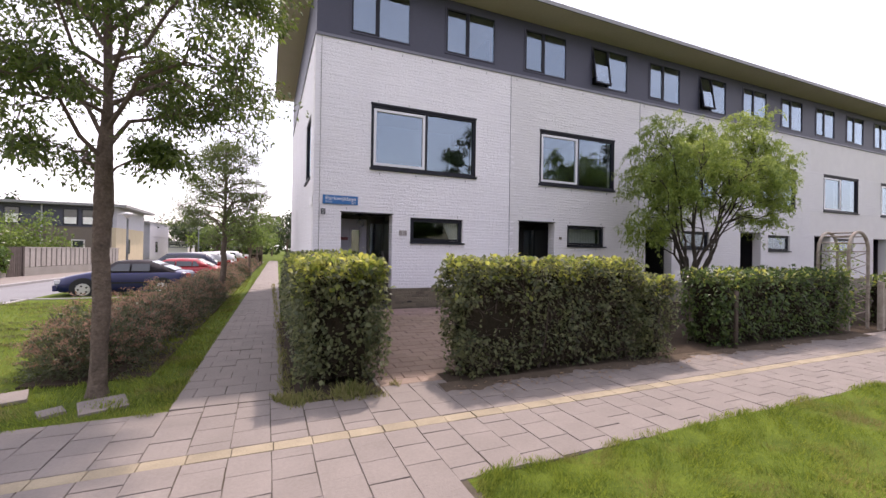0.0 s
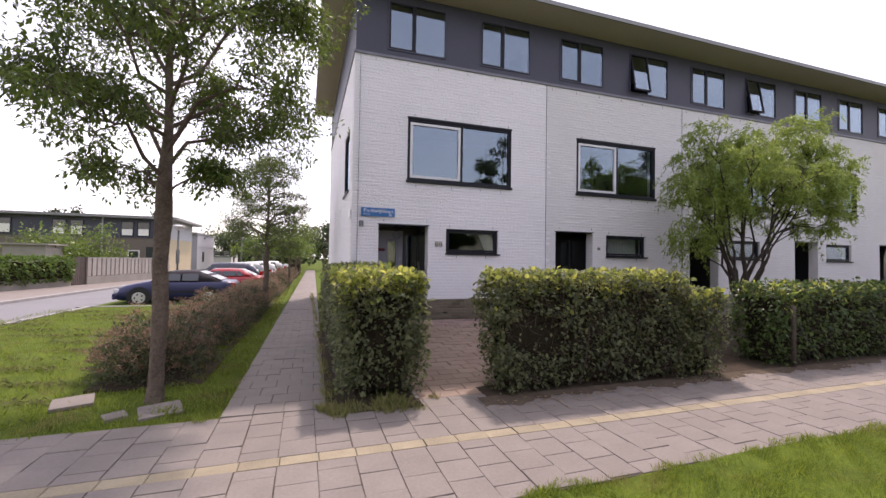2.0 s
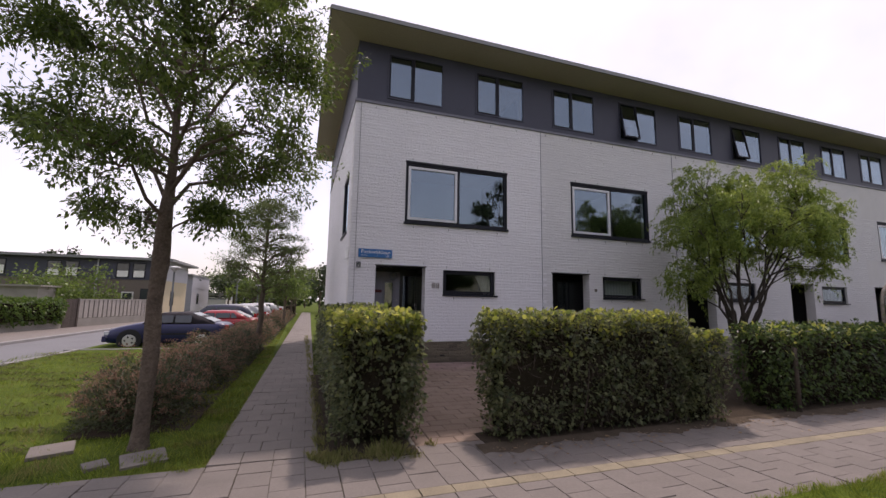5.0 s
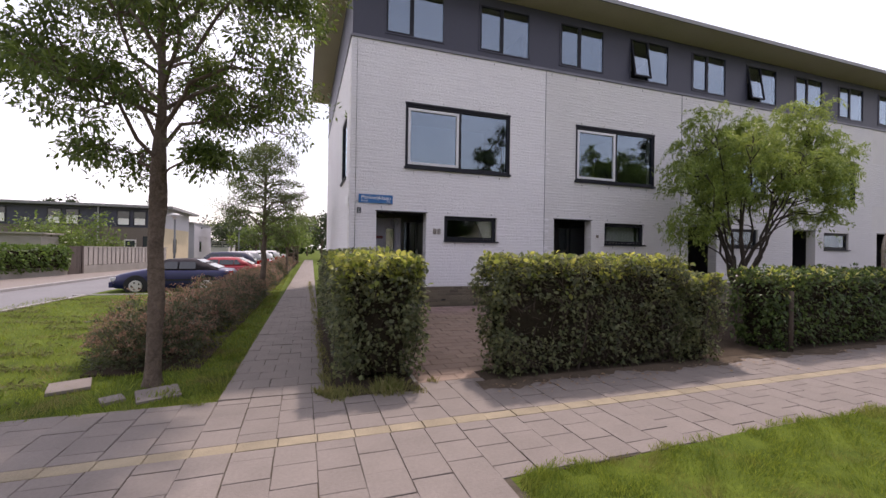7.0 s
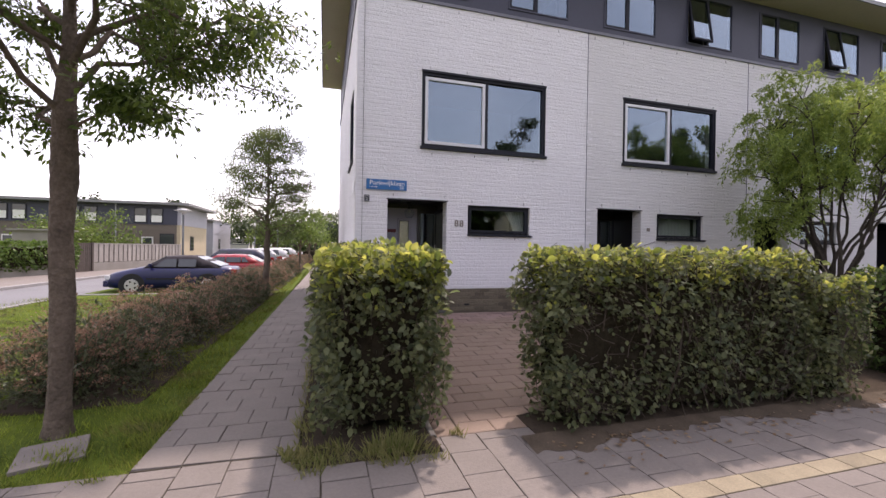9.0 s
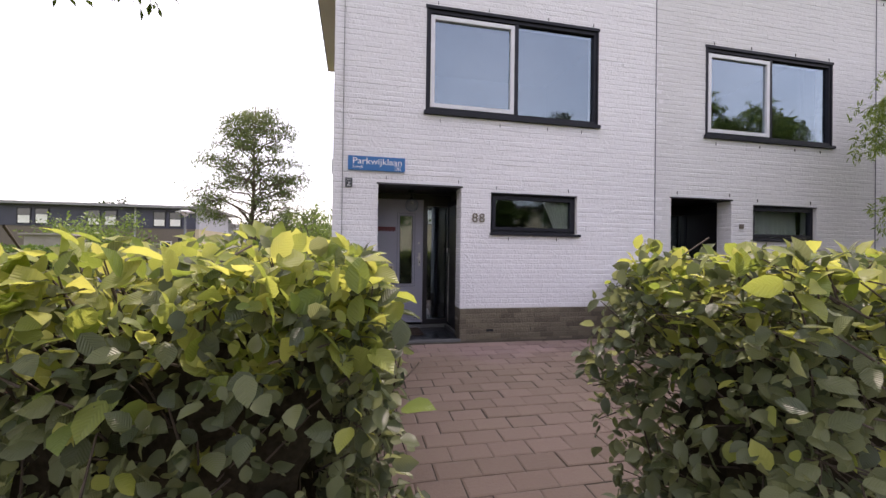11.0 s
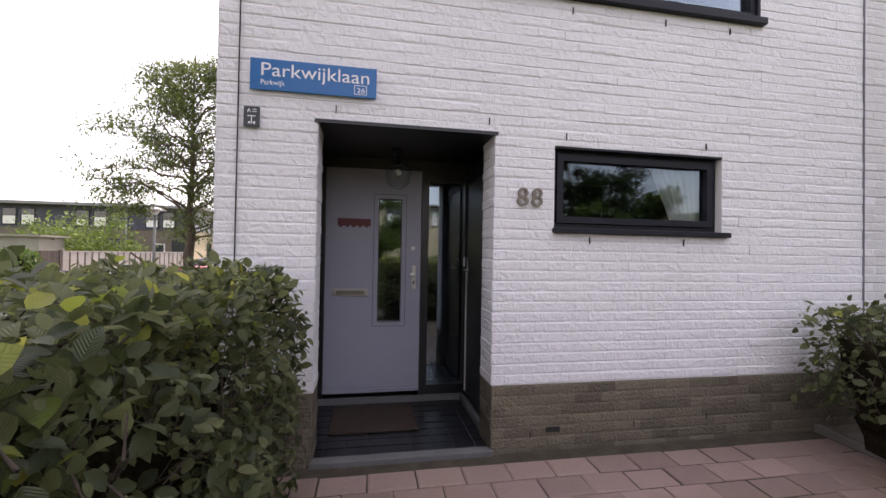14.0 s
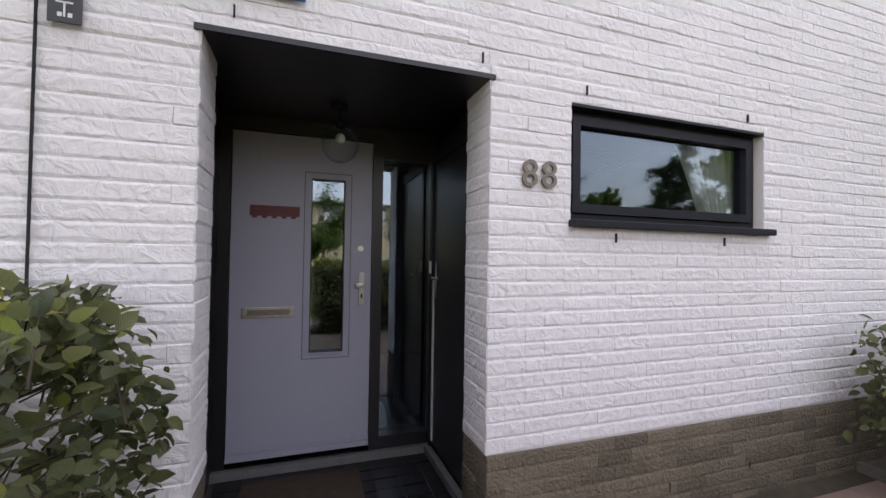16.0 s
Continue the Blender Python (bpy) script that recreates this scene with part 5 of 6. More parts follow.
def shrub(at, rx, ry, h, n, size, material, seed):
    """One low bush: a few stems, a dome of small leaves and faded flower heads over it."""
    rng = np.random.default_rng(seed)
    t = thing("shrub", "low grey-green shrub with faded pink-brown flower heads", "shrub", at, "shrubs along the footpath")
    bm = bmesh.new()
    for i in range(9):
        a = rng.uniform(0, 6.28)
        q = (math.cos(a) * rx * .7, math.sin(a) * ry * .7, h * rng.uniform(.6, .95))
        tube(bm, [(0, 0, -.02), (q[0] * .4, q[1] * .4, h * .45), q], [.012, .009, .004], 4)
    tagged(part("woody_base", bm, M["twig"], t), kind="stuff")
    lump = lambda th, ph: 1 + .13 * np.sin(th * 3 + seed) * np.sin(ph * 4) + .09 * np.sin(th * 7 + seed * 2) * np.sin(ph * 9 + seed)
    th, ph = rng.uniform(0, 6.28, n), np.arccos(rng.uniform(-.2, 1, n))
    rr = rng.uniform(.45, 1.04, n) ** .6 * lump(th, ph)
    p = np.stack([rx * rr * np.sin(ph) * np.cos(th), ry * rr * np.sin(ph) * np.sin(th), np.maximum(h * (.14 + .86 * rr * np.cos(ph)), .03)], 1)
    along = p / np.array([rx, ry, h]) + rng.normal(0, .6, (n, 3))
    up = rng.normal(0, .6, (n, 3)) + np.array([0, 0, .8])
    tagged(leaves("foliage", p, along, up, size * rng.uniform(.6, 1.3, n), M[material], t, "", LEAF4, .6), kind="stuff")
    m = 85
    th, ph = rng.uniform(0, 6.28, m), np.arccos(rng.uniform(.12, 1, m))
    rr = lump(th, ph) * rng.uniform(.98, 1.13, m)
    c = np.stack([rx * rr * np.sin(ph) * np.cos(th), ry * rr * np.sin(ph) * np.sin(th), h * (.14 + .86 * rr * np.cos(ph))], 1)
    k = 24
    p = np.repeat(c, k, 0) + rng.normal(0, 1, (m * k, 3)) * np.array([.038, .038, .014])
    tagged(leaves("flower_mass", p, rng.normal(0, .8, (m * k, 3)) + np.array([0, 0, .3]), rng.normal(0, .5, (m * k, 3)) + np.array([0, 0, 1]), .030 * rng.uniform(.6, 1.3, m * k), M["seed_head"], t, "faded pink-brown flower heads", LEAF4, 1.0), kind="stuff")
    return t


srng = np.random.default_rng(44)
protos = [shrub((0, -50 - i, -3), .46, .48, .58 + .05 * i, 1900, .062, "shrub_leaf", 60 + i) for i in range(4)]
for j in range(48):
    y = 6.5 + j * .80
    for x in (-2.66, -2.24 + .10 * min(1, j / 4)):
        src = protos[int(srng.integers(4))]
        grow = srng.uniform(.78, 1.18)
        m = pose(x + sk(y) + srng.normal(0, .06), y + .3 * (x > -2.5) + srng.normal(0, .1), -.01, 0, 0, float(srng.uniform(0, 360)))
        copy_thing(src, m @ Matrix.Scale(grow, 4))
for s in protos:
    for c in list(s.children_recursive):
        bpy.data.objects.remove(c)
    bpy.data.objects.remove(s)


# ---- grass ----
def grass(name, label, n, xf, yf, height, seed, ok=None, z=None, dz=0.0, mt="grass"):
    rng = np.random.default_rng(seed)
    x, y = xf(rng, n), yf(rng, n)
    if ok is not None:
        k = ok(x, y, rng)
        x, y = x[k], y[k]
    n = len(x)
    zz = lawn_z(x, y) + dz if z is None else np.full(n, z)
    along = np.stack([rng.normal(0, .42, n), rng.normal(0, .42, n), np.ones(n)], 1)
    up = np.stack([rng.normal(0, 1, n), rng.normal(0, 1, n), np.full(n, .1)], 1)
    tuft = np.sin(x * 7.3 + 2 * np.sin(y * 4.1)) * np.sin(y * 8.9 + 2 * np.sin(x * 3.7)) + .5 * np.sin(x * 19 + 1) * np.sin(y * 23)
    along[:, 0] += .35 * np.sin(x * 5.1 + y * 3.3)
    along[:, 1] += .35 * np.sin(y * 6.3 - x * 4.7)
    height = height * np.clip(1 + .45 * tuft, .45, 1.7)
    ob = leaves(name, np.stack([x, y, zz - .004], 1), along, up, height * rng.uniform(.5, 1.3, n), M[mt], None, label, BLADE, .9)
    return tagged(ob, label, "grass", kind="stuff")


def bed_clear(x, y, rng):
    xs = x - sk(y)
    return ((xs < -1.13 + rng.normal(0, .03, len(x))) & ((xs > -1.86 + rng.normal(0, .06, len(x))) | (xs < -3.0) | (y < 6.2)))


grass("lawn_grass", "short sunlit lawn grass beside the street tree", 42000, lambda r, n: r.uniform(-7.5, -1.0, n), lambda r, n: 4.68 + 11 * r.random(n) ** 1.8, .062, 71, bed_clear)
grass("verge_grass", "tufted grass verge along the footpath", 19000, lambda r, n: -1.1 - .85 * r.random(n) ** 1.2, lambda r, n: 4.66 + 22 * r.random(n) ** 1.6, .062, 72, lambda x, y, r: (x - sk(y) < -1.11 + r.normal(0, .035, len(x))) & (np.sin(x * 6 + y * 2.3) * np.sin(y * 3.1) + .5 * np.sin(x * 15 + 1) * np.sin(y * 9) > -.45 + .9 * np.clip(-1.5 - x, 0, .5) + r.normal(0, .2, len(x))), mt="verge")
grass("green_grass", "mown grass of the green beside the pavement", 170000, lambda r, n: 1.05 + 13 * r.random(n) ** 1.5, lambda r, n: 2.70 - 4.2 * r.random(n) ** 1.4, .048, 73, lambda x, y, r: (y < 2.60 + .035 * np.sin(x * 5) + .02 * np.sin(x * 13) + r.normal(0, .025, len(x))) & (x > 1.10 + .12 * np.clip((y - 2.2) * 2, 0, 1) + r.normal(0, .025, len(x))) & ((np.sin(x * 2.1 + 1.3) * np.sin(y * 3.1) < .72) | (r.random(len(x)) < .3)), dz=.035)
grass("hedge_grass", "long pale grass tufts at the hedge foot", 2600, lambda r, n: r.uniform(-.16, 1.25, n), lambda r, n: 4.36 + .42 * r.random(n) ** .7, .105, 74, lambda x, y, r: np.sin(x * 9 + 1) + np.sin(x * 4.3 + y * 11) > -.2, .0, mt="dry_grass")
grass("path_grass", "grass tufts along the hedge side of the path", 1500, lambda r, n: r.uniform(-.08, .06, n), lambda r, n: 4.5 + 16 * r.random(n) ** 1.5, .08, 75, None, .0, mt="dry_grass")
rng = np.random.default_rng(76)
n = 260
lx = np.concatenate([rng.uniform(1.8, 6.5, 190), rng.uniform(6.2, 9, 70)])
ly = 4.42 - np.abs(rng.normal(0, .22, n))
tagged(leaves("leaf_litter", np.stack([lx, ly, np.full(n, .012)], 1), rng.normal(0, 1, (n, 3)) * np.array([1, 1, .1]), np.tile([0, 0, 1.0], (n, 1)) + rng.normal(0, .25, (n, 3)), .05 * rng.uniform(.6, 1.3, n), M["dry_leaf"], None, "dry fallen leaves and twigs along the hedge foot", LEAF4), "dry fallen leaves and twigs along the hedge foot", "leaf litter", kind="stuff")


# earth washed out from under the hedges over the paving
m = 420
ex = np.linspace(1.7, 11.5, m)
edge = 4.35 + .06 * np.sin(ex * 2.1 + .6) + .05 * np.sin(ex * 5.3) + .03 * np.sin(ex * 13.1 + 2) + .02 * np.sin(ex * 29)
bm = bmesh.new()
rows_ = []
for k, (f, z) in enumerate(((0, .0035), (.3, .009), (.65, .014), (1, .018))):
    rows_.append([bm.verts.new((x, e + (4.56 - e) * f, z + .003 * math.sin(x * 17 + k * 2))) for x, e in zip(ex, edge)])
for u, v in zip(rows_, rows_[1:]):
    for k in range(m - 1):
        bm.faces.new((u[k], u[k + 1], v[k + 1], v[k])).smooth = True
structure(part("ground_earth", bm, M["earth"]), "brown earth washed over the paving at the hedge foot", "ground")

# swaths of cut grass left by the mower
rng = np.random.default_rng(78)
cx, cy = [], []
for k in range(13):
    y0 = 5.2 + k * .78
    m = 900
    x = rng.uniform(-7.2, -2.9, m)
    keep = np.sin(x * 2.3 + k * 1.9) + .6 * np.sin(x * 5.1 + k) + rng.normal(0, .5, m) > -.25
    x = x[keep]
    cx.append(x)
    cy.append(y0 - .10 * (x + 5) + .12 * np.sin(x * 1.7 + k) + rng.normal(0, .07, len(x)))
cx, cy = np.concatenate(cx), np.concatenate(cy)
n = len(cx)
tagged(leaves("grass_clippings", np.stack([cx, cy, lawn_z(cx, cy) + rng.uniform(.02, .055, n)], 1), rng.normal(0, 1, (n, 3)) * np.array([1, 1, .35]), np.tile([0, 0, 1.0], (n, 1)) + rng.normal(0, .5, (n, 3)), .075 * rng.uniform(.5, 1.3, n), M["clippings"], None, "", LEAF4, .4), "dull brownish swaths of cut grass lying on the lawn", "grass clippings", kind="stuff")


# ---- small things before the house ----
def flag(at, s, rz):
    t = boxes("stepping_stone", [(-s / 2, s / 2, -s / 2, s / 2, -.05, -.012)], M["tile"], None, bevel=.006)
    t.matrix_basis = pose(*at, 1.5, -1, rz)
    return tagged(t, "flat grey concrete slab lying in the grass", "slab", "slabs in the lawn")


flag((-1.78, 5.20, .018), .40, 20)
flag((-2.80, 5.75, .018), .38, 20)
flag((-2.18, 5.15, .012), .2, 30)

sg = thing("street_sign", "blue enamel street name sign on the white wall", "sign", (0.909, FY - .005, 2.71))
boxes("plate", [(0, .82, -.022, -.012, 0, .208)], M["sign_blue"], sg, bevel=.003)


def letters(name, body, size, at, material, parent, rx=90, rz=0, align="LEFT", depth=.0012, space=1.0, fit=None):
    cu = bpy.data.curves.new(name, "FONT")
    cu.body, cu.size, cu.extrude, cu.align_x, cu.space_character = body, size, depth, align, space
    tmp = bpy.data.objects.new(name, cu)
    scene.collection.objects.link(tmp)
    dg = bpy.context.evaluated_depsgraph_get()
    me = bpy.data.meshes.new_from_object(tmp.evaluated_get(dg))
    bpy.data.objects.remove(tmp)
    me.materials.clear()
    me.materials.append(material)
    if fit:
        w = max(v.co.x for v in me.vertices) - min(v.co.x for v in me.vertices)
        for v in me.vertices:
            v.co.x *= fit / w
    ob = new(name, me)
    ob.parent = parent
    ob.matrix_basis = pose(*at, rx, 0, rz)
    return ob


letters("name_lettering", "Parkwijklaan", .125, (.06, -.0235, .095), M["sign_white"], sg, fit=.70)
letters("district_lettering", "Parkwijk", .05, (.065, -.0235, .035), M["sign_white"], sg, fit=.15)
letters("number_lettering", "26", .052, (.685, -.0235, .03), M["sign_white"], sg, fit=.055)
ring("number_box", .67, .755, .018, .083, .004, -.0245, -.022, M["sign_white"], sg)
s2 = thing("street_sign", "white-edged street sign on the end wall", "sign", (X0 - .004, 9.95, 2.70))
boxes("plate", [(-.022, -.010, 0, .55, 0, .20)], M["sign_white"], s2, bevel=.003)
hp = thing("hydrant_plate", "small dark hydrant marker plate with white characters", "plate", (.875, FY - .005, 2.46))
boxes("plate", [(0, .10, -.02, -.012, 0, .135)], M["sign_dark"], hp, bevel=.002)
boxes("mark", [(.047, .053, -.0215, -.02, .02, .075), (.025, .075, -.0215, -.02, .069, .075)], M["sign_white"], hp)
letters("letter", "A", .035, (.022, -.0212, .095), M["sign_white"], hp)
for q in ((.055, .08, .112, .117), (.055, .08, .098, .103), (.03, .043, .02, .035), (.06, .073, .02, .035)):
    boxes("text_bar", [(q[0], q[1], -.0215, -.02, q[2], q[3])], M["sign_white"], hp)
for i in range(2):
    nm = letters("house_number", "8", .195, (2.765 + i * .112, FY - .013, 2.015), M["number"], None, depth=.008)
    tagged(nm, "grey metal house number digit on the white wall", "house number", "house number digits")

for k in range(1, 4):
    np_ = boxes("number_plaque", [(2.76 + k * PITCH, 2.85 + k * PITCH, FY - .02, FY - .008, 2.04, 2.12)], M["number"], bevel=.002)
    tagged(np_, "small grey house number plaque beside a porch", "plaque", "house number plaques")

gl = thing("porch_lamp", "clear glass globe lamp under the porch ceiling", "lamp", (1.93, FY + .72, 2.56))
bm = bmesh.new()
cyl(bm, (0, 0, 0), (0, 0, -.02), .05, seg=16)
cyl(bm, (0, 0, -.02), (.01, 0, -.10), .012, seg=8)
cyl(bm, (.01, 0, -.09), (.01, 0, -.135), .025, .03, seg=14)
part("fitting", bm, M["frame_dark"], gl, "black lamp fitting")
bm = bmesh.new()
bmesh.ops.create_uvsphere(bm, u_segments=24, v_segments=14, radius=.11, matrix=Matrix.Translation((.01, 0, -.24)))
for f in bm.faces:
    f.smooth = True
gg = part("globe", bm, M["globe_glass"], gl, "clear ribbed glass globe")
gg.visible_shadow = False
bm = bmesh.new()
bmesh.ops.create_uvsphere(bm, u_segments=12, v_segments=8, radius=.03, matrix=Matrix.Translation((.01, 0, -.20)))
part("bulb", bm, M["bulb"], gl)
cm = boxes("doormat", [(1.42, 2.12, FY + .42, FY + .98, .222, .238)], M["mat_"], bevel=.004)
tagged(cm, "dark brown coir doormat on the porch tiles", "doormat")
jug = thing("vase", "pale vase standing behind the glazed side panel", "vase", (2.32, FY + 1.36, .25))
bm = bmesh.new()
for a, b, c, d in ((0, .05, .12, .07), (.12, .07, .22, .05), (.22, .05, .26, .035)):
    cyl(bm, (0, 0, a), (0, 0, c), b, d, 16)
part("body", bm, M["curtain"], jug)

post = thing("wooden_post", "dark weathered post in the face of the hedge", "post", (7.36, 4.53, 0))
bm = bmesh.new()
cyl(bm, (0, 0, -.05), (0.01, 0, 1.02), .036, .032, 10)
part("shaft", bm, M["twig"], post)

# rose arch and picket gate
arch = thing("garden_arch", "flaking white wooden garden arch over a front path", "arch", (11.62, 4.75, 0))
AW, AD, AH = .84, .55, 1.78
for dy in (0, AD):
    for dx in (0, AW):
        boxes("post", [(dx - .03, dx + .03, dy - .025, dy + .025, -.02, AH)], M["weathered"], arch, bevel=.006)
    bm = bmesh.new()
    tube(bm, [(AW / 2 - AW / 2 * math.cos(math.pi * i / 14), dy, AH + .44 * math.sin(math.pi * i / 14)) for i in range(15)], [.034] * 15, 8)
    part("bow", bm, M["weathered"], arch)
for i in range(8):
    a = math.pi * i / 7
    bm = bmesh.new()
    cyl(bm, (AW / 2 - AW / 2 * math.cos(a), 0, AH + .44 * math.sin(a)), (AW / 2 - AW / 2 * math.cos(a), AD, AH + .44 * math.sin(a)), .014, seg=6)
    part("rung", bm, M["weathered"], arch)
for dx in (0, AW):
    for i in range(6):
        for a, b in ((0, AD), (AD, 0)):
            bm = bmesh.new()
            cyl(bm, (dx + (.008 if a else -.008), a, .15 + .27 * i), (dx + (.008 if a else -.008), b, .42 + .27 * i), .011, seg=6)
            part("lattice_bar", bm, M["weathered"], arch)
rng = np.random.default_rng(92)
n = 900
ck = rng.uniform(0, 1, n)
cl_ = np.stack([11.60 + rng.normal(0, .09, n) + .1 * np.sin(ck * 9), 4.95 + rng.normal(0, .16, n), .2 + 1.75 * ck], 1)
climber = thing("climbing_plant", "yellow-green climbing plant on the garden arch", "plant", (11.60, 4.95, 0))
bm = bmesh.new()
tube(bm, [(.0, 0, 0), (.05, .03, .6), (-.03, -.02, 1.2), (.04, .02, 1.9)], [.012, .010, .008, .004], 5)
part("stem", bm, M["twig"], climber)
tagged(leaves("foliage", cl_ - np.array([11.60, 4.95, 0]), rng.normal(0, 1, (n, 3)) + np.array([0, 0, -.3]), rng.normal(0, .6, (n, 3)) + np.array([0, 0, .8]), .075 * rng.uniform(.6, 1.3, n), M["willow_leaf"], climber, "", LEAF4, .8), kind="stuff")
gate = thing("picket_fence", "flaking white wooden picket fence beside the arch", "fence", (12.62, 4.55, 0))
boxes("rail", [(0, 1.6, 0, .03, .22, .29)], M["weathered"], gate)
boxes("rail", [(0, 1.6, 0, .03, .68, .75)], M["weathered"], gate)
for i in range(13):
    boxes("picket", [(i * .125, i * .125 + .07, -.022, 0, .05, .95 + .03 * math.sin(i))], M["weathered"], gate, bevel=.004)
boxes("gate_post", [(-.12, -.02, -.04, .06, -.02, 1.1)], M["weathered"], gate, bevel=.008)


# ---- cars ----
def loft(bm, sections, closed=True):
    rings = [[bm.verts.new(p) for p in s] for s in sections]
    for a, b in zip(rings, rings[1:]):
        for i in range(len(a)):
            bm.faces.new((a[i], a[(i + 1) % len(a)], b[(i + 1) % len(a)], b[i])).smooth = True
    bm.faces.new(rings[0][::-1])
    bm.faces.new(rings[-1])


def car(label, at, rz, paint, L=4.35, H=1.42, hatch=False, roof=None, soft=False):
    """Length along x, nose at -x. A lofted lower body, a tapered cabin, glazing, lamps and wheels."""
    W = 1.70
    c = thing("car", label, "car", at, "parked cars", rz)
    h2 = L / 2
    belt = lambda u: .90 - .27 * max(0, (.30 - u) / .30) ** 1.4 - (.0 if hatch else .04) * max(0, (u - .85) / .15)
    secs = []
    for i in range(25):
        u = i / 24
        x = -h2 + L * u
        e = min(u, 1 - u)
        w = W / 2 * (1 - .20 * max(0, (.09 - e) / .09) ** 2)
        zt = belt(u)
        lo = .22 + .10 * max(0, (.05 - e) / .05)
        zt = zt - .12 * max(0, (.03 - e) / .03)
        secs.append([(x, -w * .92, lo), (x, -w, .42), (x, -w, zt - .18), (x, -w * .95, zt - .04), (x, -w * .72, zt + .015), (x, 0, zt + .03), (x, w * .72, zt + .015), (x, w * .95, zt - .04), (x, w, zt - .18), (x, w, .42), (x, w * .92, lo)])
    bm = bmesh.new()
    loft(bm, secs)
    body = part("body", bm, paint, c)
    a0, a1, b1, b0 = (.29, .45, .83 if hatch else .73, .97 if hatch else .90)
    if soft:
        a0, a1, b1, b0 = .28, .45, .66, .88
    bm = bmesh.new()
    cs = []
    for u, f in ((a0, 0), (a0 + (a1 - a0) * .5, .55), (a1, 1), (.6, 1.04), (b1, 1), ((b1 + b0) / 2, .62), (b0, 0)):
        x = -h2 + L * u
        z = .86 + (H - .86) * f
        w = W / 2 * (.93 - .19 * f)
        cs.append([(x, -W / 2 * .93, .86), (x, -w, max(z - .05, .87)), (x, -w * .8, z), (x, w * .8, z), (x, w, max(z - .05, .87)), (x, W / 2 * .93, .86)])
    loft(bm, cs)
    part("cabin", bm, roof or paint, c)
    sgn = (-1, 1)
    for s in sgn:
        for q0, q1 in ((.365, .53), (.545, .68)) if soft else ((.365, .53), (.545, .69), (.70, .80 if hatch else .755)):
            bm = bmesh.new()
            xa, xb = -h2 + L * q0, -h2 + L * q1
            y0, y1 = s * W / 2 * .945, s * W / 2 * .80
            za, zb = .92, H - .10
            sl = .14 if q0 < .4 else 0
            sr = (.10 if not hatch else .07) if q1 > .72 else 0
            vs = [bm.verts.new(p) for p in ((xa, y0, za), (xb + (sr if q1 > .72 else 0) * .5, y0, za), (xb - sr, y1 + s * .02, zb), (xa + sl * 2.1, y1 + s * .02, zb))]
            vs += [bm.verts.new(v.co + Vector((0, s * .012, 0))) for v in vs]
            for q in ((0, 1, 2, 3), (4, 5, 6, 7), (0, 1, 5, 4), (1, 2, 6, 5), (2, 3, 7, 6), (3, 0, 4, 7)):
                bm.faces.new([vs[i] for i in q])
            part("side_window", bm, M["car_glass"], c)
        boxes("mirror", [(-h2 + L * .33, -h2 + L * .33 + .09, s * (W / 2 + .01) - .07, s * (W / 2 + .01) + .07, .90, 1.02)], paint, c, bevel=.02)
        boxes("tail_lamp", [(h2 - .14, h2 - .005, s * (W / 2 - .15) - .13, s * (W / 2 - .15) + .13, .62 if not hatch else .70, .84 if not hatch else 1.02)], M["tail"], c, "red tail lamp", .02)
        boxes("headlamp", [(-h2 + .03, -h2 + .20, s * (W / 2 - .22) - .17, s * (W / 2 - .22) + .17, .50, .63)], M["lens"], c, "clear headlamp", .02)
        for x in (-h2 + .80, h2 - .86):
            bm = bmesh.new()
            cyl(bm, (x, s * (W / 2 - .20), .31), (x, s * (W / 2 + .005), .31), .31, seg=28)
            wh = part("wheel", bm, M["rubber"], c)
            bm = bmesh.new()
            cyl(bm, (x, s * (W / 2 + .005), .31), (x, s * (W / 2 + .014), .31), .205, .19, seg=24)
            part("rim", bm, M["alloy"], wh, "silver alloy rim")
            for k in range(5):
                a = 6.283 * k / 5
                bm = bmesh.new()
                p = Vector((x + math.cos(a + .63) * .12, s * (W / 2 + .016), .31 + math.sin(a + .63) * .12))
                cyl(bm, p - Vector((0, s * .006, 0)), p, .036, .03, 8)
                part("rim_gap", bm, M["rubber"], wh)
            bm = bmesh.new()
            cyl(bm, (x, s * (W / 2 - .06), .33), (x, s * (W / 2 + .002), .33), .365, seg=28)
            part("wheel_arch", bm, M["rubber"], c)
    for nm, (u0, f0), (u1, f1) in (("windscreen", (a0 + .015, .08), (a1 - .01, .9)), ("rear_window", (b0 - .015, .12), (b1 + .012, .88))):
        bm = bmesh.new()
        pts = []
        for u, f in ((u0, f0), (u1, f1)):
            x = -h2 + L * u
            z = .86 + (H - .86) * f + .025
            w = W / 2 * (.93 - .19 * f) * .86
            pts += [(x, -w, z), (x, w, z)]
        dx = -.02 if nm == "windscreen" else .02
        vs = [bm.verts.new(p) for p in (pts[0], pts[1], pts[3], pts[2])]
        vs += [bm.verts.new(v.co + Vector((dx, 0, .012))) for v in vs]
        for q in ((0, 1, 2, 3), (4, 5, 6, 7), (0, 1, 5, 4), (1, 2, 6, 5), (2, 3, 7, 6), (3, 0, 4, 7)):
            bm.faces.new([vs[i] for i in q])
        part(nm, bm, M["car_glass"], c)
    boxes("bumper", [(h2 - .10, h2 + .035, -W / 2 + .06, W / 2 - .06, .34, .54)], paint, c, bevel=.03)
    boxes("bumper", [(-h2 - .03, -h2 + .12, -W / 2 + .10, W / 2 - .10, .26, .46)], paint, c, bevel=.03)
    boxes("number_plate", [(h2 + .036, h2 + .044, -.26, .26, .60 - .15, .60 - .04)], M["tile_yellow"], c, "yellow number plate")
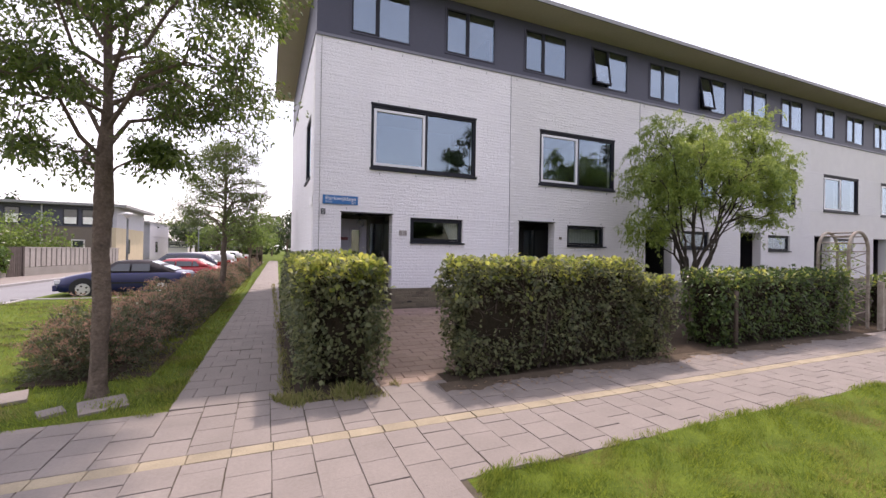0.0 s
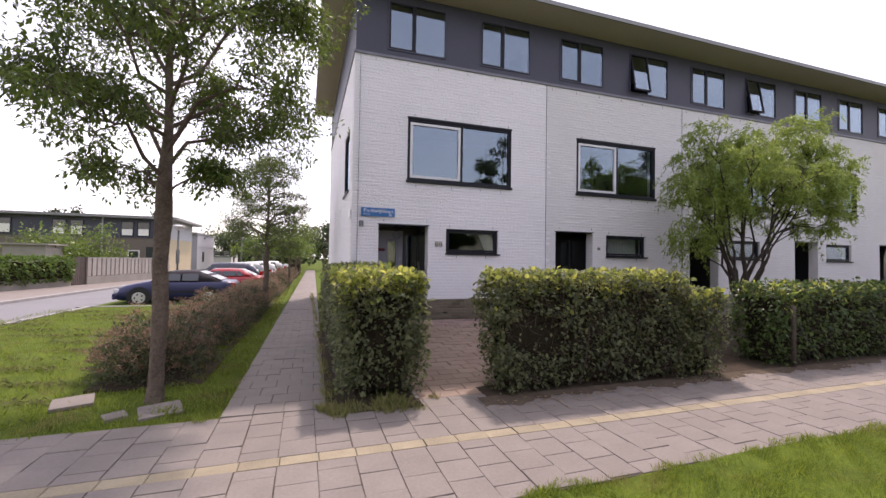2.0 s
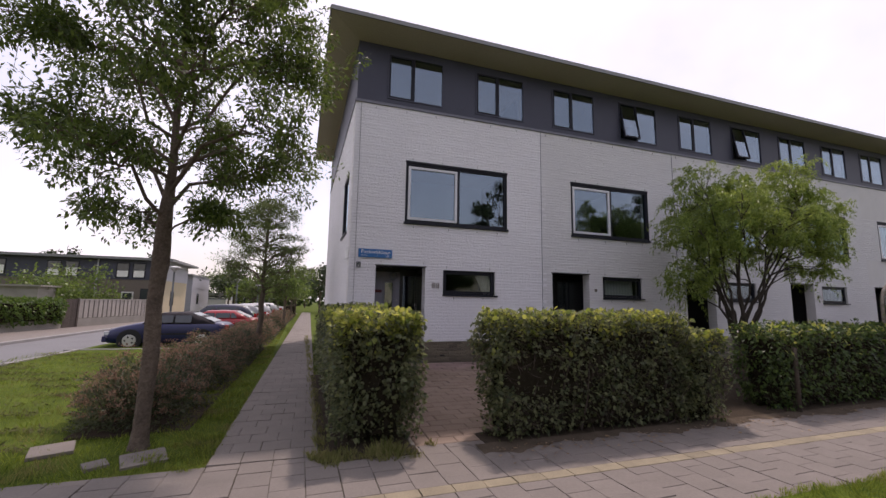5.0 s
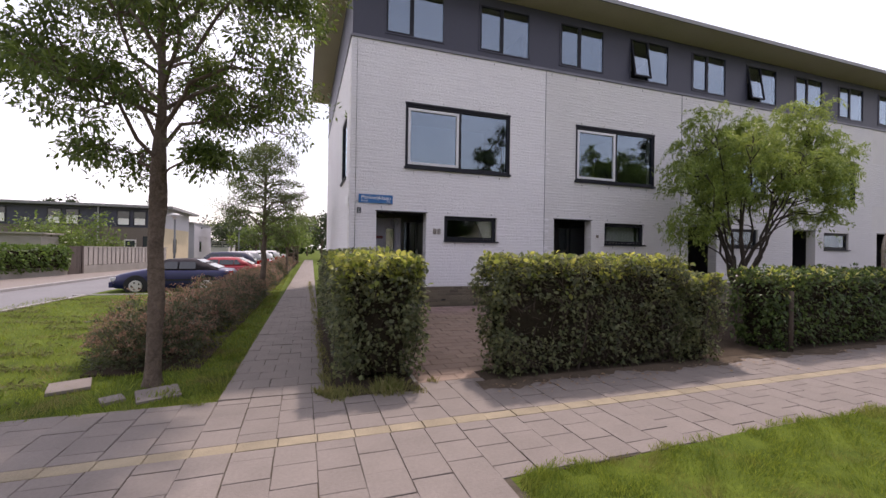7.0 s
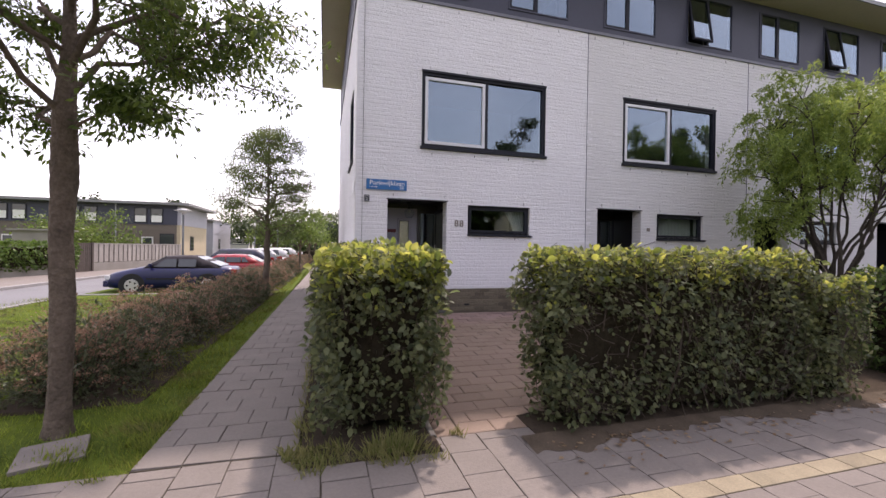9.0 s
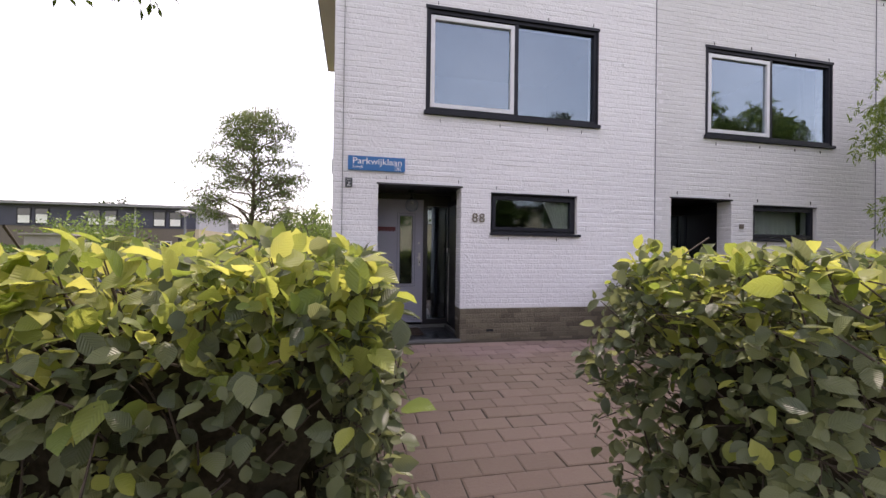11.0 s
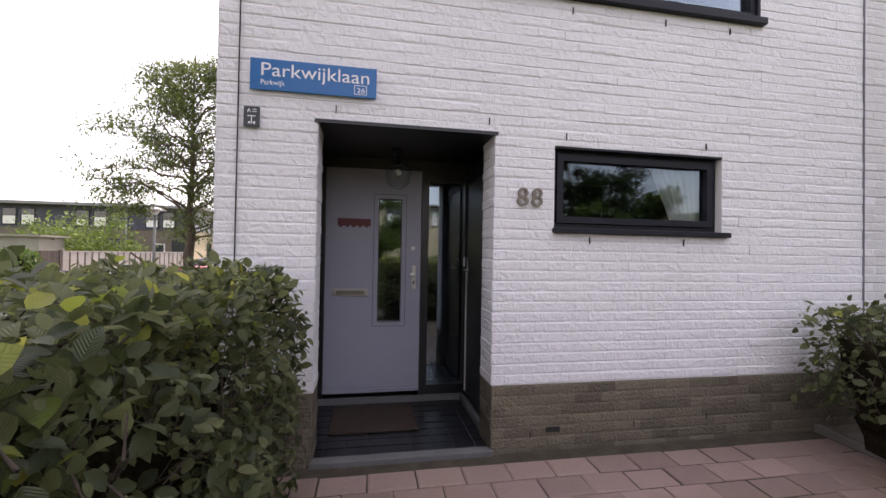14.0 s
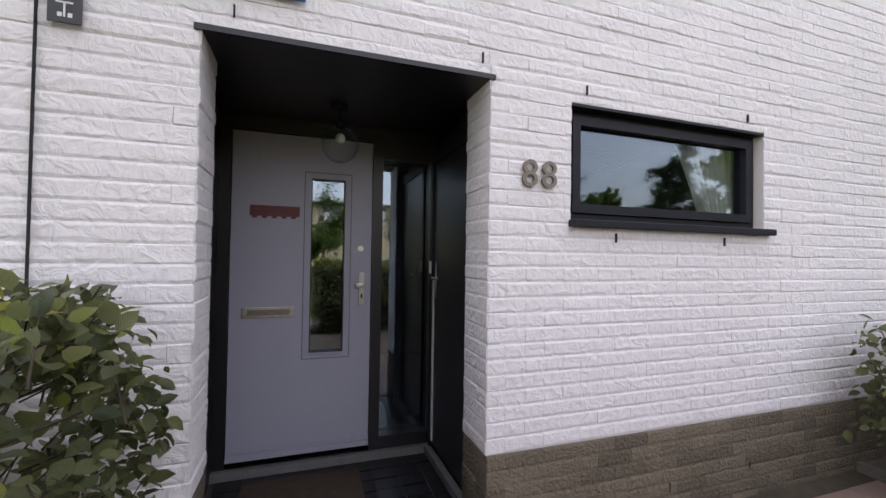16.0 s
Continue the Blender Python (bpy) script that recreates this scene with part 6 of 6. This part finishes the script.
    for s in sgn:
        boxes("side_strip", [(-h2 + 1.2, h2 - 1.25, s * (W / 2 + .004) - .008, s * (W / 2 + .004) + .008, .50, .55)], M["rubber"], c)
    return c


def paint(name, col):
    return mat(name, col, .3, var=.05, scale=2, coat=.35, spec=.4)


CARS = [("dark navy blue car with a black soft top", 17.85, -4.72, paint("blue_paint", (.008, .011, .068)), 3.85, False),
        ("red saloon parked beside a blue car", 22.0, -4.15, paint("red_paint", (.33, .022, .03)), 4.0, False),
        ("dark estate car parked in the row", 25.2, -4.7, paint("night_paint", (.02, .024, .05)), 4.3, True),
        ("silver hatchback parked in the row", 28.2, -4.5, paint("silver_paint", (.42, .43, .45)), 4.2, True),
        ("pale grey car parked in the row", 31.2, -4.4, paint("grey_paint", (.34, .35, .36)), 4.2, False),
        ("white car parked in the row", 34.2, -4.3, paint("white_paint", (.6, .6, .6)), 4.2, True),
        ("silver car parked far along the row", 37.4, -4.2, M["alloy"], 4.2, False),
        ("white car parked far along the row", 40.6, -4.1, paint("white_paint", (.6, .6, .6)), 4.2, True)]
for lab, y, x, p_, L, hb in CARS:
    car(lab, (x, y, -.13), 0, p_, L, (1.27 if "soft top" in lab else 1.24) if not hb else 1.46, hb, M["soft_top"] if "soft top" in lab else None, "soft top" in lab)


# ---- across the road ----
def lamp_post(at, h=3.4):
    t = thing("street_lamp", "grey street lamp with a flat white cone cap", "street lamp", at, "street lamps")
    bm = bmesh.new()
    cyl(bm, (0, 0, 0), (0, 0, h - .25), .055, .045, 10)
    part("pole", bm, M["lamp_grey"], t)
    bm = bmesh.new()
    cyl(bm, (0, 0, h - .25), (0, 0, h - .05), .06, .20, 16)
    part("diffuser", bm, M["lens"], t)
    bm = bmesh.new()
    cyl(bm, (0, 0, h - .05), (0, 0, h + .06), .42, .10, 20)
    part("cap", bm, M["lamp_white"], t)
    return t


lamp_post((-6.85, 25.4, -.1))
for y in (43, 58, 72):
    lamp_post((-7.4 + .03 * y, y, -.1), 3.6)

FENCE = ((-13.6, 22.0), (-12.15, 28.6), (-10.4, 37.4))


def along_line(a, b):
    d = Vector((b[0] - a[0], b[1] - a[1], 0))
    return Matrix.Translation((a[0], a[1], 0)) @ Matrix.Rotation(math.atan2(d.y, d.x), 4, "Z"), d.length


m0, l0 = along_line((-14.6, 17.5), FENCE[1])
lw = boxes("garden_wall", [(0, l0 - 1.1, 0, .14, -.15, .42)], M["concrete"], bevel=.008)
lw.matrix_basis = m0
tagged(lw, "low weathered concrete garden wall under an ivy hedge", "wall")
iv = thing("ivy_hedge", "rounded ivy hedge on the low garden wall", "hedge", (0, 0, 0))
iv.matrix_basis = m0
rng = np.random.default_rng(90)
p, nn = shell(9000, (0, l0 - 1.2, -.25, .45, .25, 1.42), rng, .16)
tagged(leaves("foliage", p, nn + rng.normal(0, .6, p.shape) - np.array([0, 0, .5]), nn + rng.normal(0, .4, p.shape), .15 * rng.uniform(.6, 1.2, len(p)), M["ivy"], iv), kind="stuff")
# plain box whose dark colour gives the shade behind the ivy leaves
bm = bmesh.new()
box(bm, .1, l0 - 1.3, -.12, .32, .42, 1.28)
part("inner_mass", bm, M["core"], iv, "solid dark block standing in for the shade inside the ivy")
gt = thing("garden_gate", "dark brown boarded garden gate, closed", "gate", (0, 0, 0))
gt.matrix_basis = m0 @ Matrix.Translation((l0 - 1.05, 0, 0))
for i in range(7):
    boxes("board", [(i * .135, i * .135 + .125, 0, .03, -.08, 1.52)], M["fence_dark"], gt)
boxes("gate_post", [(.95, 1.07, -.03, .09, -.1, 1.56)], M["fence_dark"], gt)
m1, l1 = along_line(FENCE[1], FENCE[2])
fn = thing("boarded_fence", "pale grey boarded fence on a low concrete wall", "fence", (0, 0, 0))
fn.matrix_basis = m1
boxes("base_wall", [(0.05, l1, 0, .12, -.15, .42)], M["concrete"], fn)
n = int(l1 / .40)
for i in range(n):
    boxes("board", [(.1 + i * .40, .1 + i * .40 + .30, .02, .06, .44, 1.46)], M["fence_wood"], fn)
    boxes("post", [(.1 + i * .40 + .315, .1 + i * .40 + .385, .05, .09, .42, 1.48)], M["fence_dark"], fn)
boxes("rail", [(0.05, l1, .0, .11, 1.46, 1.52)], M["fence_wood"], fn)


def far_house(name, label, x0, x1, y0, y1, zsplit, ztop, low, up_, side_up, n_win, seed, low_win=True, end="yellow_wall", eave=.9):
    rng = np.random.default_rng(seed)
    h = thing(name, label, "house", ((x0 + x1) / 2, (y0 + y1) / 2, -.1))
    ox, oy, oz = (x0 + x1) / 2, (y0 + y1) / 2, -.1
    B = lambda nm, d, m_, p_=None, lb="": boxes(nm, [(a - ox, b - ox, c - oy, e - oy, f - oz, g - oz) for a, b, c, e, f, g in d], m_, p_ or h, lb)
    B("lower_wall", [(x0, x1 - .3, y0, y1, -.1, zsplit)], M[low])
    B("end_wall", [(x1 - .3, x1, y0 + .01, y1, -.1, zsplit)], M[end], None, "pale brick end wall")
    B("upper_wall", [(x0, x1 - .25, y0 - .06, y1, zsplit, ztop)], M[up_])
    B("upper_end_wall", [(x1 - .25, x1 + .03, y0, y1, zsplit, ztop)], M[side_up])
    B("roof", [(x0 - .5, x1 + eave, y0 - .8, y1 + .6, ztop, ztop + .22)], M["fascia"], None, "flat roof with a pale metal edge")
    step = (x1 - x0) / n_win
    for i in range(n_win):
        cx = x0 + step * (i + .5)
        for dx in (-.62, .62):
            wv = B("window", [(cx + dx - .5, cx + dx + .5, y0 - .10, y0 - .06, zsplit + .12, ztop - .28)], M["frame_dark"])
            B("pane", [(cx + dx - .43, cx + dx + .43, y0 - .112, y0 - .10, zsplit + .19, ztop - .35)], M["car_glass"], wv)
            hh = rng.uniform(.35, .95)
            B("blind", [(cx + dx - .40, cx + dx + .40, y0 - .118, y0 - .112, zsplit + .22, zsplit + .22 + (ztop - zsplit - .6) * hh)], M["curtain"], wv, "white net curtain")
        if i % 2 == 0:
            B("downpipe", [(cx + step / 2 - .05, cx + step / 2 + .05, y0 - .16, y0 - .07, -.1, ztop)], M["grey_wall"])
        if low_win:
            wv = B("window", [(cx - .55, cx + .35, y0 - .06, y0 - .0, 1.35, 2.15)], M["paint_white"], None, "white-framed window")
            B("pane", [(cx - .45, cx + .25, y0 - .075, y0 - .06, 1.45, 2.05)], M["car_glass"], wv)
            wv = B("window", [(cx + .85, cx + 2.0, y0 - .05, y0 - .0, .9, 2.45)], M["frame_dark"])
            B("pane", [(cx + .92, cx + 1.93, y0 - .06, y0 - .05, 1.0, 2.38)], M["car_glass"], wv)
    wv = B("window", [(x1 - .02, x1 + .03, y0 + 2.8, y0 + 3.9, .9, 2.3)], M["frame_dark"])
    B("pane", [(x1 + .03, x1 + .04, y0 + 2.9, y0 + 3.8, 1.0, 2.2)], M["car_glass"], wv)
    return h


far_house("terraced_house", "long two-storey house row with dark upper cladding across the road", -62, -12.5, 44, 52.5, 3.25, 5.0, "brown_brick", "panel", "grey_wall", 10, 1)
far_house("flat_roofed_house", "pale grey flat-roofed house farther along the road", -27, -13.6, 60, 70, 2.9, 4.5, "grey_wall", "grey_wall", "grey_wall", 3, 2, False, "grey_wall", .1)
far_house("low_house", "low pale house far along the road", -19, -13.4, 84, 92, 1.5, 2.4, "paint_white", "grey_wall", "grey_wall", 3, 3, False, "paint_white", .2)
sh = boxes("garden_shed", [(-18.6, -16.4, 33.5, 35.5, -.1, 2.25), (-18.8, -16.2, 33.3, 35.7, 2.25, 2.36)], M["concrete"])
tagged(sh, "flat-roofed grey garden shed behind the hedge", "shed")
tree("garden_bush", "broad grey-green garden bush behind the fence", (-17.0, 38, 0), 4.2, .6, .08, 2.5, 6500, .22, "far_leaf", 41, 11, clump=.34)
for i, (x, y, h, s) in enumerate(((-28, 62, 8.9, 1.7), (-19.0, 64, 8.3, 1.2), (-17, 66, 6.6, 1.2))):
    tree("far_tree", "dark treetop showing above the far roofs", (x, y, 0), h, 3.5, .14, s, 1100, .38, "pine_leaf", 50 + i, 7, clump=.34)
for i, (x, y, h, s, mt) in enumerate(((-6.5, 62, 5.2, 2.6, "far_leaf"), (-9.5, 66, 7.5, 3.0, "pine_leaf"), (-4, 70, 5.0, 2.6, "far_leaf"), (-12, 78, 8.5, 3.2, "pine_leaf"), (-7, 84, 7.0, 3, "far_leaf"), (-1.5, 76, 6.0, 2.6, "far_leaf"), (2.2, 62, 7.2, 2.6, "pine_leaf"), (4.0, 72, 8.6, 3.0, "pine_leaf"), (-3.5, 95, 8, 3.6, "pine_leaf"), (0.5, 98, 7.5, 3.4, "far_leaf"), (-16, 95, 8, 3.5, "far_leaf"))):
    tree("far_tree", "leafy tree at the end of the street", (x, y, 0), h, h * .28, .14, s, 1500, .42, mt, 80 + i, 7, clump=.34)
bg_r = np.random.default_rng(99)
n = 9000
bx = bg_r.uniform(-120, 60, n)
bz = (5.0 + 2.2 * np.sin(bx * .11) + 1.3 * np.sin(bx * .37 + 1)) * bg_r.random(n) ** .7
tagged(leaves("far_woods", np.stack([bx, 135 + bg_r.normal(0, 3, n), bz], 1), bg_r.normal(0, 1, (n, 3)), bg_r.normal(0, .7, (n, 3)) + np.array([0, -.5, .6]), 1.6 * bg_r.uniform(.6, 1.2, n), M["pine_leaf"], None), "distant line of dense green trees", "woods", kind="stuff")
w2 = boxes("far_hedge", [(-1.9, -.95, 44, 60, -.1, 1.0)], M["core"])
tagged(w2, "dark clipped hedge far along the path", "hedge")

# behind the viewer: seen in the panes
for i, (x, y, h, s, mt) in enumerate(((20.5, -22, 18.0, 2.4, "pine_leaf"), (16, -24, 10.0, 2.0, "tree_leaf"), (12, -25, 8.0, 2.0, "tree_leaf"), (40.5, -22, 18.5, 2.4, "pine_leaf"), (25, -22, 13.5, 3.4, "pine_leaf"), (15, -5, 4.9, 1.8, "tree_leaf"), (18.6, -6, 4.6, 1.9, "tree_leaf"), (24, -6, 4.6, 2.0, "tree_leaf"), (38.5, -21, 12, 2.4, "pine_leaf"), (3, -30, 8, 3, "tree_leaf"), (-6, -28, 8, 3, "tree_leaf"), (22, -1.0, 10.3, 1.7, "tree_leaf"), (46, -24, 11, 3.2, "pine_leaf"))):
    tree("park_tree", "tall dark tree on the far side of the green", (x, y, 0), h, h * .14, .16, s, 8000, .34, mt, 120 + i, 9, clump=.33)
far_house("white_house", "white two-storey house row beyond the green", -30, 60, -52, -44, 5.6, 8.6, "yellow_wall", "yellow_wall", "yellow_wall", 14, 5, False).rotation_euler.z = math.pi


# ---- pieces: bricks, plinth, tiles, pavers ----
brng = np.random.default_rng(5)
JOINT = X0 + 5.29
sets = {"white": [], "cream": [], "plinth": [], "near": [], "near_plinth": []}
for x0_, x1_ in ((X0, JOINT - .006), (JOINT + .006, X0 + 5.29 + PITCH * 3)):
    for b in courses(x0_, x1_, ZP, ZT, all_holes, brng):
        if b[0] < JOINT and ((b[1] <= 1.345 and b[3] < 2.5) or (2.59 < b[0] < 4.6 and b[3] < 1.86)):
            sets["near"].append(b)
        else:
            sets["white" if b[0] < JOINT else "cream"].append(b)
    for b in courses(x0_, x1_, .15, ZP, all_holes, brng):
        sets["near_plinth" if b[0] < JOINT else "plinth"].append(b)
for key, mt in (("white", "white_brick"), ("cream", "cream_brick"), ("plinth", "plinth")):
    v, f = brick_arrays(sets[key], brng)
    v[:, 1] += FY + .008
    tagged(raw("bricks", v, f, M[mt], front, "painted bricks in half bond" if key != "plinth" else "grey plinth bricks"), kind="stuff")
v, f = brick_arrays([(a, b, c, d) for a, b, c, d in courses(0, BACK - FY, ZP, ZT, [(SIDE_WIN[0] - FY, SIDE_WIN[1] - FY, SIDE_WIN[2], SIDE_WIN[3])], brng)], brng)
v = np.stack([v[:, 1] + X0 + .008, FY + v[:, 0], v[:, 2]], 1)
tagged(raw("bricks", v, f, M["white_brick"], side, "white painted bricks of the end wall"), kind="stuff")
for k in range(3):
    for xw, sgn in ((DOOR[0] + k * PITCH, 1), (DOOR[1] + k * PITCH, -1)):
        for z0_, z1_, mt in ((ZP, DOOR[3], "white_brick" if k == 0 else "cream_brick"), (.2, ZP, "plinth")):
            v, f = brick_arrays(courses(0, .295, z0_, z1_, [], brng), brng)
            v = np.stack([xw - sgn * v[:, 1], FY + v[:, 0], v[:, 2]], 1)
            tagged(raw("reveal_bricks", v, f, M[mt], front, "bricks of the porch reveal"), kind="stuff")
pl = boxes("trim_plinth", [(a, b, FY - .001, FY + .006, c, d) for a, b, c, d in wall_boxes(X0 + .002, X1, 0, ZP, [h for h in all_holes])] + [(X0 - .001, X0 + .007, FY + .002, BACK, 0, ZP)], M["plinth_base"])
structure(pl, "dark grey brick plinth along the wall foot", "plinth")


def pieces(name, items, parent, material, variants=5, **kw):
    """Each piece an object; full ones share a few meshes."""
    pool = {}
    for a, b, c, d in items:
        key = (round(b - a, 3), round(d - c, 4), int(brng.integers(variants)))
        if key not in pool:
            v, f = brick_arrays([(0, b - a, 0, d - c)], brng, **kw)
            me = bpy.data.meshes.new(name)
            me.from_pydata(v.tolist(), [], f.tolist())
            me.materials.append(material)
            pool[key] = me
        ob = new(name, pool[key])
        ob.parent = parent
        yield ob, a, c


for key, mt, dy in (("near", "white_brick", .008), ("near_plinth", "plinth", -.003)):
    for ob, a, c in pieces("brick", sets[key], front, M[mt]):
        ob.location = (a, FY + dy, c)

# movement joints, weep slots and vent
for i, x in enumerate((X0 + .135, JOINT, JOINT + PITCH)):  # joints
    j = boxes("trim_joint", [(x - (.0025 if i == 0 else .004), x + (.0025 if i == 0 else .004), FY - .010, FY + .004, 1.5 if i == 0 else .70, ZT - .03)], M["black_line" if i == 0 else "panel_line"])
    structure(j, "narrow upright movement joint in the brickwork", "trim")
slots = []
for k in range(3):
    d = k * PITCH
    slots += [(x + d, z) for x, z in ((1.46, 2.60), (2.55, 2.60), (3.16, 2.53), (4.38, 2.53), (3.36, 1.745), (4.18, 1.745), (2.20, 5.27), (3.0, 5.27), (4.0, 5.27), (4.8, 5.27), (2.25, 3.50), (3.2, 3.50), (4.0, 3.50), (4.6, 3.50), (2.90, .30), (3.75, .33), (4.4, .36))]
    slots += [(1.2 + d + .8 * i, 6.52) for i in range(6)]
for x, z in slots:
    s_ = boxes("weep_slot", [(x - .0032, x + .0032, FY - .011, FY, z, z + .05)], M["black_line"], front, "dark open weep joint")
boxes("vent", [(3.02, 3.13, FY - .014, FY, .335, .372)], M["black_line"], front, "dark vent slot")


def tile_mesh(items, zf, rng, tilt=.0012, cham=.005, gap=.007):
    it = np.array(items)
    n = len(it)
    t = np.array([(0, 0), (1, 0), (1, 1), (0, 1)])
    o = it[:, [0, 2]] + gap / 2
    w = np.stack([it[:, 1] - it[:, 0], it[:, 3] - it[:, 2]], 1) - gap
    v = np.zeros((n, 12, 3))
    v[:, :4, :2] = o[:, None] + t[None] * w[:, None]
    v[:, 4:8, :2] = v[:, :4, :2]
    v[:, 8:, :2] = o[:, None] + cham + t[None] * (w - 2 * cham)[:, None]
    v[:, 8:, 2] = rng.normal(0, tilt, (n, 1)) + rng.normal(0, tilt * .6, (n, 4))
    v[:, 4:8, 2] = v[:, 8:, 2] - cham * .45
    v[:, :4, 2] = -.018
    v[..., :2] += rng.normal(0, .0016, (n, 1, 2))
    v[:, 4:, :2] += np.tile(rng.normal(0, .0012, (n, 4, 2)), (1, 2, 1))
    q = np.array([(8, 9, 10, 11), (0, 1, 5, 4), (1, 2, 6, 5), (2, 3, 7, 6), (3, 0, 4, 7), (4, 5, 9, 8), (5, 6, 10, 9), (6, 7, 11, 10), (7, 4, 8, 11)])
    f = (q[None] + (np.arange(n) * 12)[:, None, None]).reshape(-1, 4)
    return v.reshape(-1, 3), f


def lay(name, items, near, parent, material, label, tilt=.0012, cham=.005):
    nr = [i for i in items if near(i)]
    fr = [i for i in items if not near(i)]
    if fr:
        v, f = tile_mesh(fr, None, brng, tilt, cham)
        tagged(raw(name + "s", v, f, material, parent, label), kind="stuff")
    pool = {}
    for a, b, c, d in nr:
        key = (round(b - a, 3), round(d - c, 3), int(brng.integers(6)))
        if key not in pool:
            v, f = tile_mesh([(0, b - a, 0, d - c)], None, brng, tilt, cham)
            me = bpy.data.meshes.new(name)
            me.from_pydata(v.tolist(), [], f.tolist())
            me.materials.append(material)
            pool[key] = me
        ob = new(name, pool[key])
        ob.parent = parent
        ob.location = (a, c, 0)


T = .311
YS = 3.60
street, yellow = [], []
for i in range(-60, 100):
    x = .128 + i * T
    off = T / 2 if i % 2 else 0
    y = YS - .08 - off
    if off:
        street.append((x, x + T, YS - .08 - off, YS - .08))
    while y > -6:
        lim = 2.57 if x > 1.0 else -9
        if y - lim > .04 and (x > -9 or y > 1):
            street.append((x, x + T, max(y - T, lim), y))
        y -= T
    y = YS + .08
    first_h = T - off if off else T
    street.append((x, x + T, y, y + first_h))
    y += first_h
    while y < 4.72:
        street.append((x, x + T, y, min(y + T, 4.74)))
        y += T
    yellow.append((x + .02, x + T + .02, YS - .08, YS + .08))
lay("tile", street, lambda i: -1.7 < i[0] < 3.6 and 1.7 < i[2], pv, M["tile"], "pinkish-grey concrete tiles")
lay("tile", yellow, lambda i: -2.2 < i[0] < 5, pv, M["tile_yellow"], "weathered yellow tile strip", .001)
side_t = []
for j in range(int(55 / T)):
    y = 4.76 + j * T
    xs = [-1.125, -1.125 + T * .5] if j % 2 else [-1.125]
    while xs[-1] < -.06:
        xs.append(min(xs[-1] + T, -.045))
    side_t += [(a, b, y, y + T) for a, b in zip(xs, xs[1:]) if b - a > .05]
lay("tile", side_t, lambda i: i[2] < 9.5, path, M["tile"], "pinkish-grey path tiles", .002)
pav = []
for j in range(int(5.03 / .205)):
    y = j * .205
    x = 1.255 - (.155 if j % 2 else 0)
    while x < 5.44:
        a, b = max(x, 1.255), min(x + .31, 5.445)
        if b - a > .05:
            pav.append((a, b, y, y + .205))
        x += .31
pav += [(1.045, 1.25, .31 * j, min(.31 * j + .31, 5.03)) for j in range(17) if .31 * j < 4.95]
lay("paver", pav, lambda i: i[0] < 4.6, drive, M["paver"], "red-brown concrete pavers", .0022, .012)
pt = []
bx0, bx1, yb, fz = PORCH
nx, ny = 9, 8
for i in range(nx):
    for j in range(ny):
        w_, h_ = (bx1 - bx0 - .06) / nx, (yb - .1 - FY - .08) / ny
        pt.append((bx0 + .03 + i * w_, bx0 + .03 + (i + 1) * w_, FY + .07 + j * h_, FY + .07 + (j + 1) * h_))
pf = new("porch_tiling")
structure(pf, "small black square porch tiles with pale joints", "floor")
pf.location.z = fz
lay("tile", pt, lambda i: True, pf, M["porch_tile"], "", .0006)
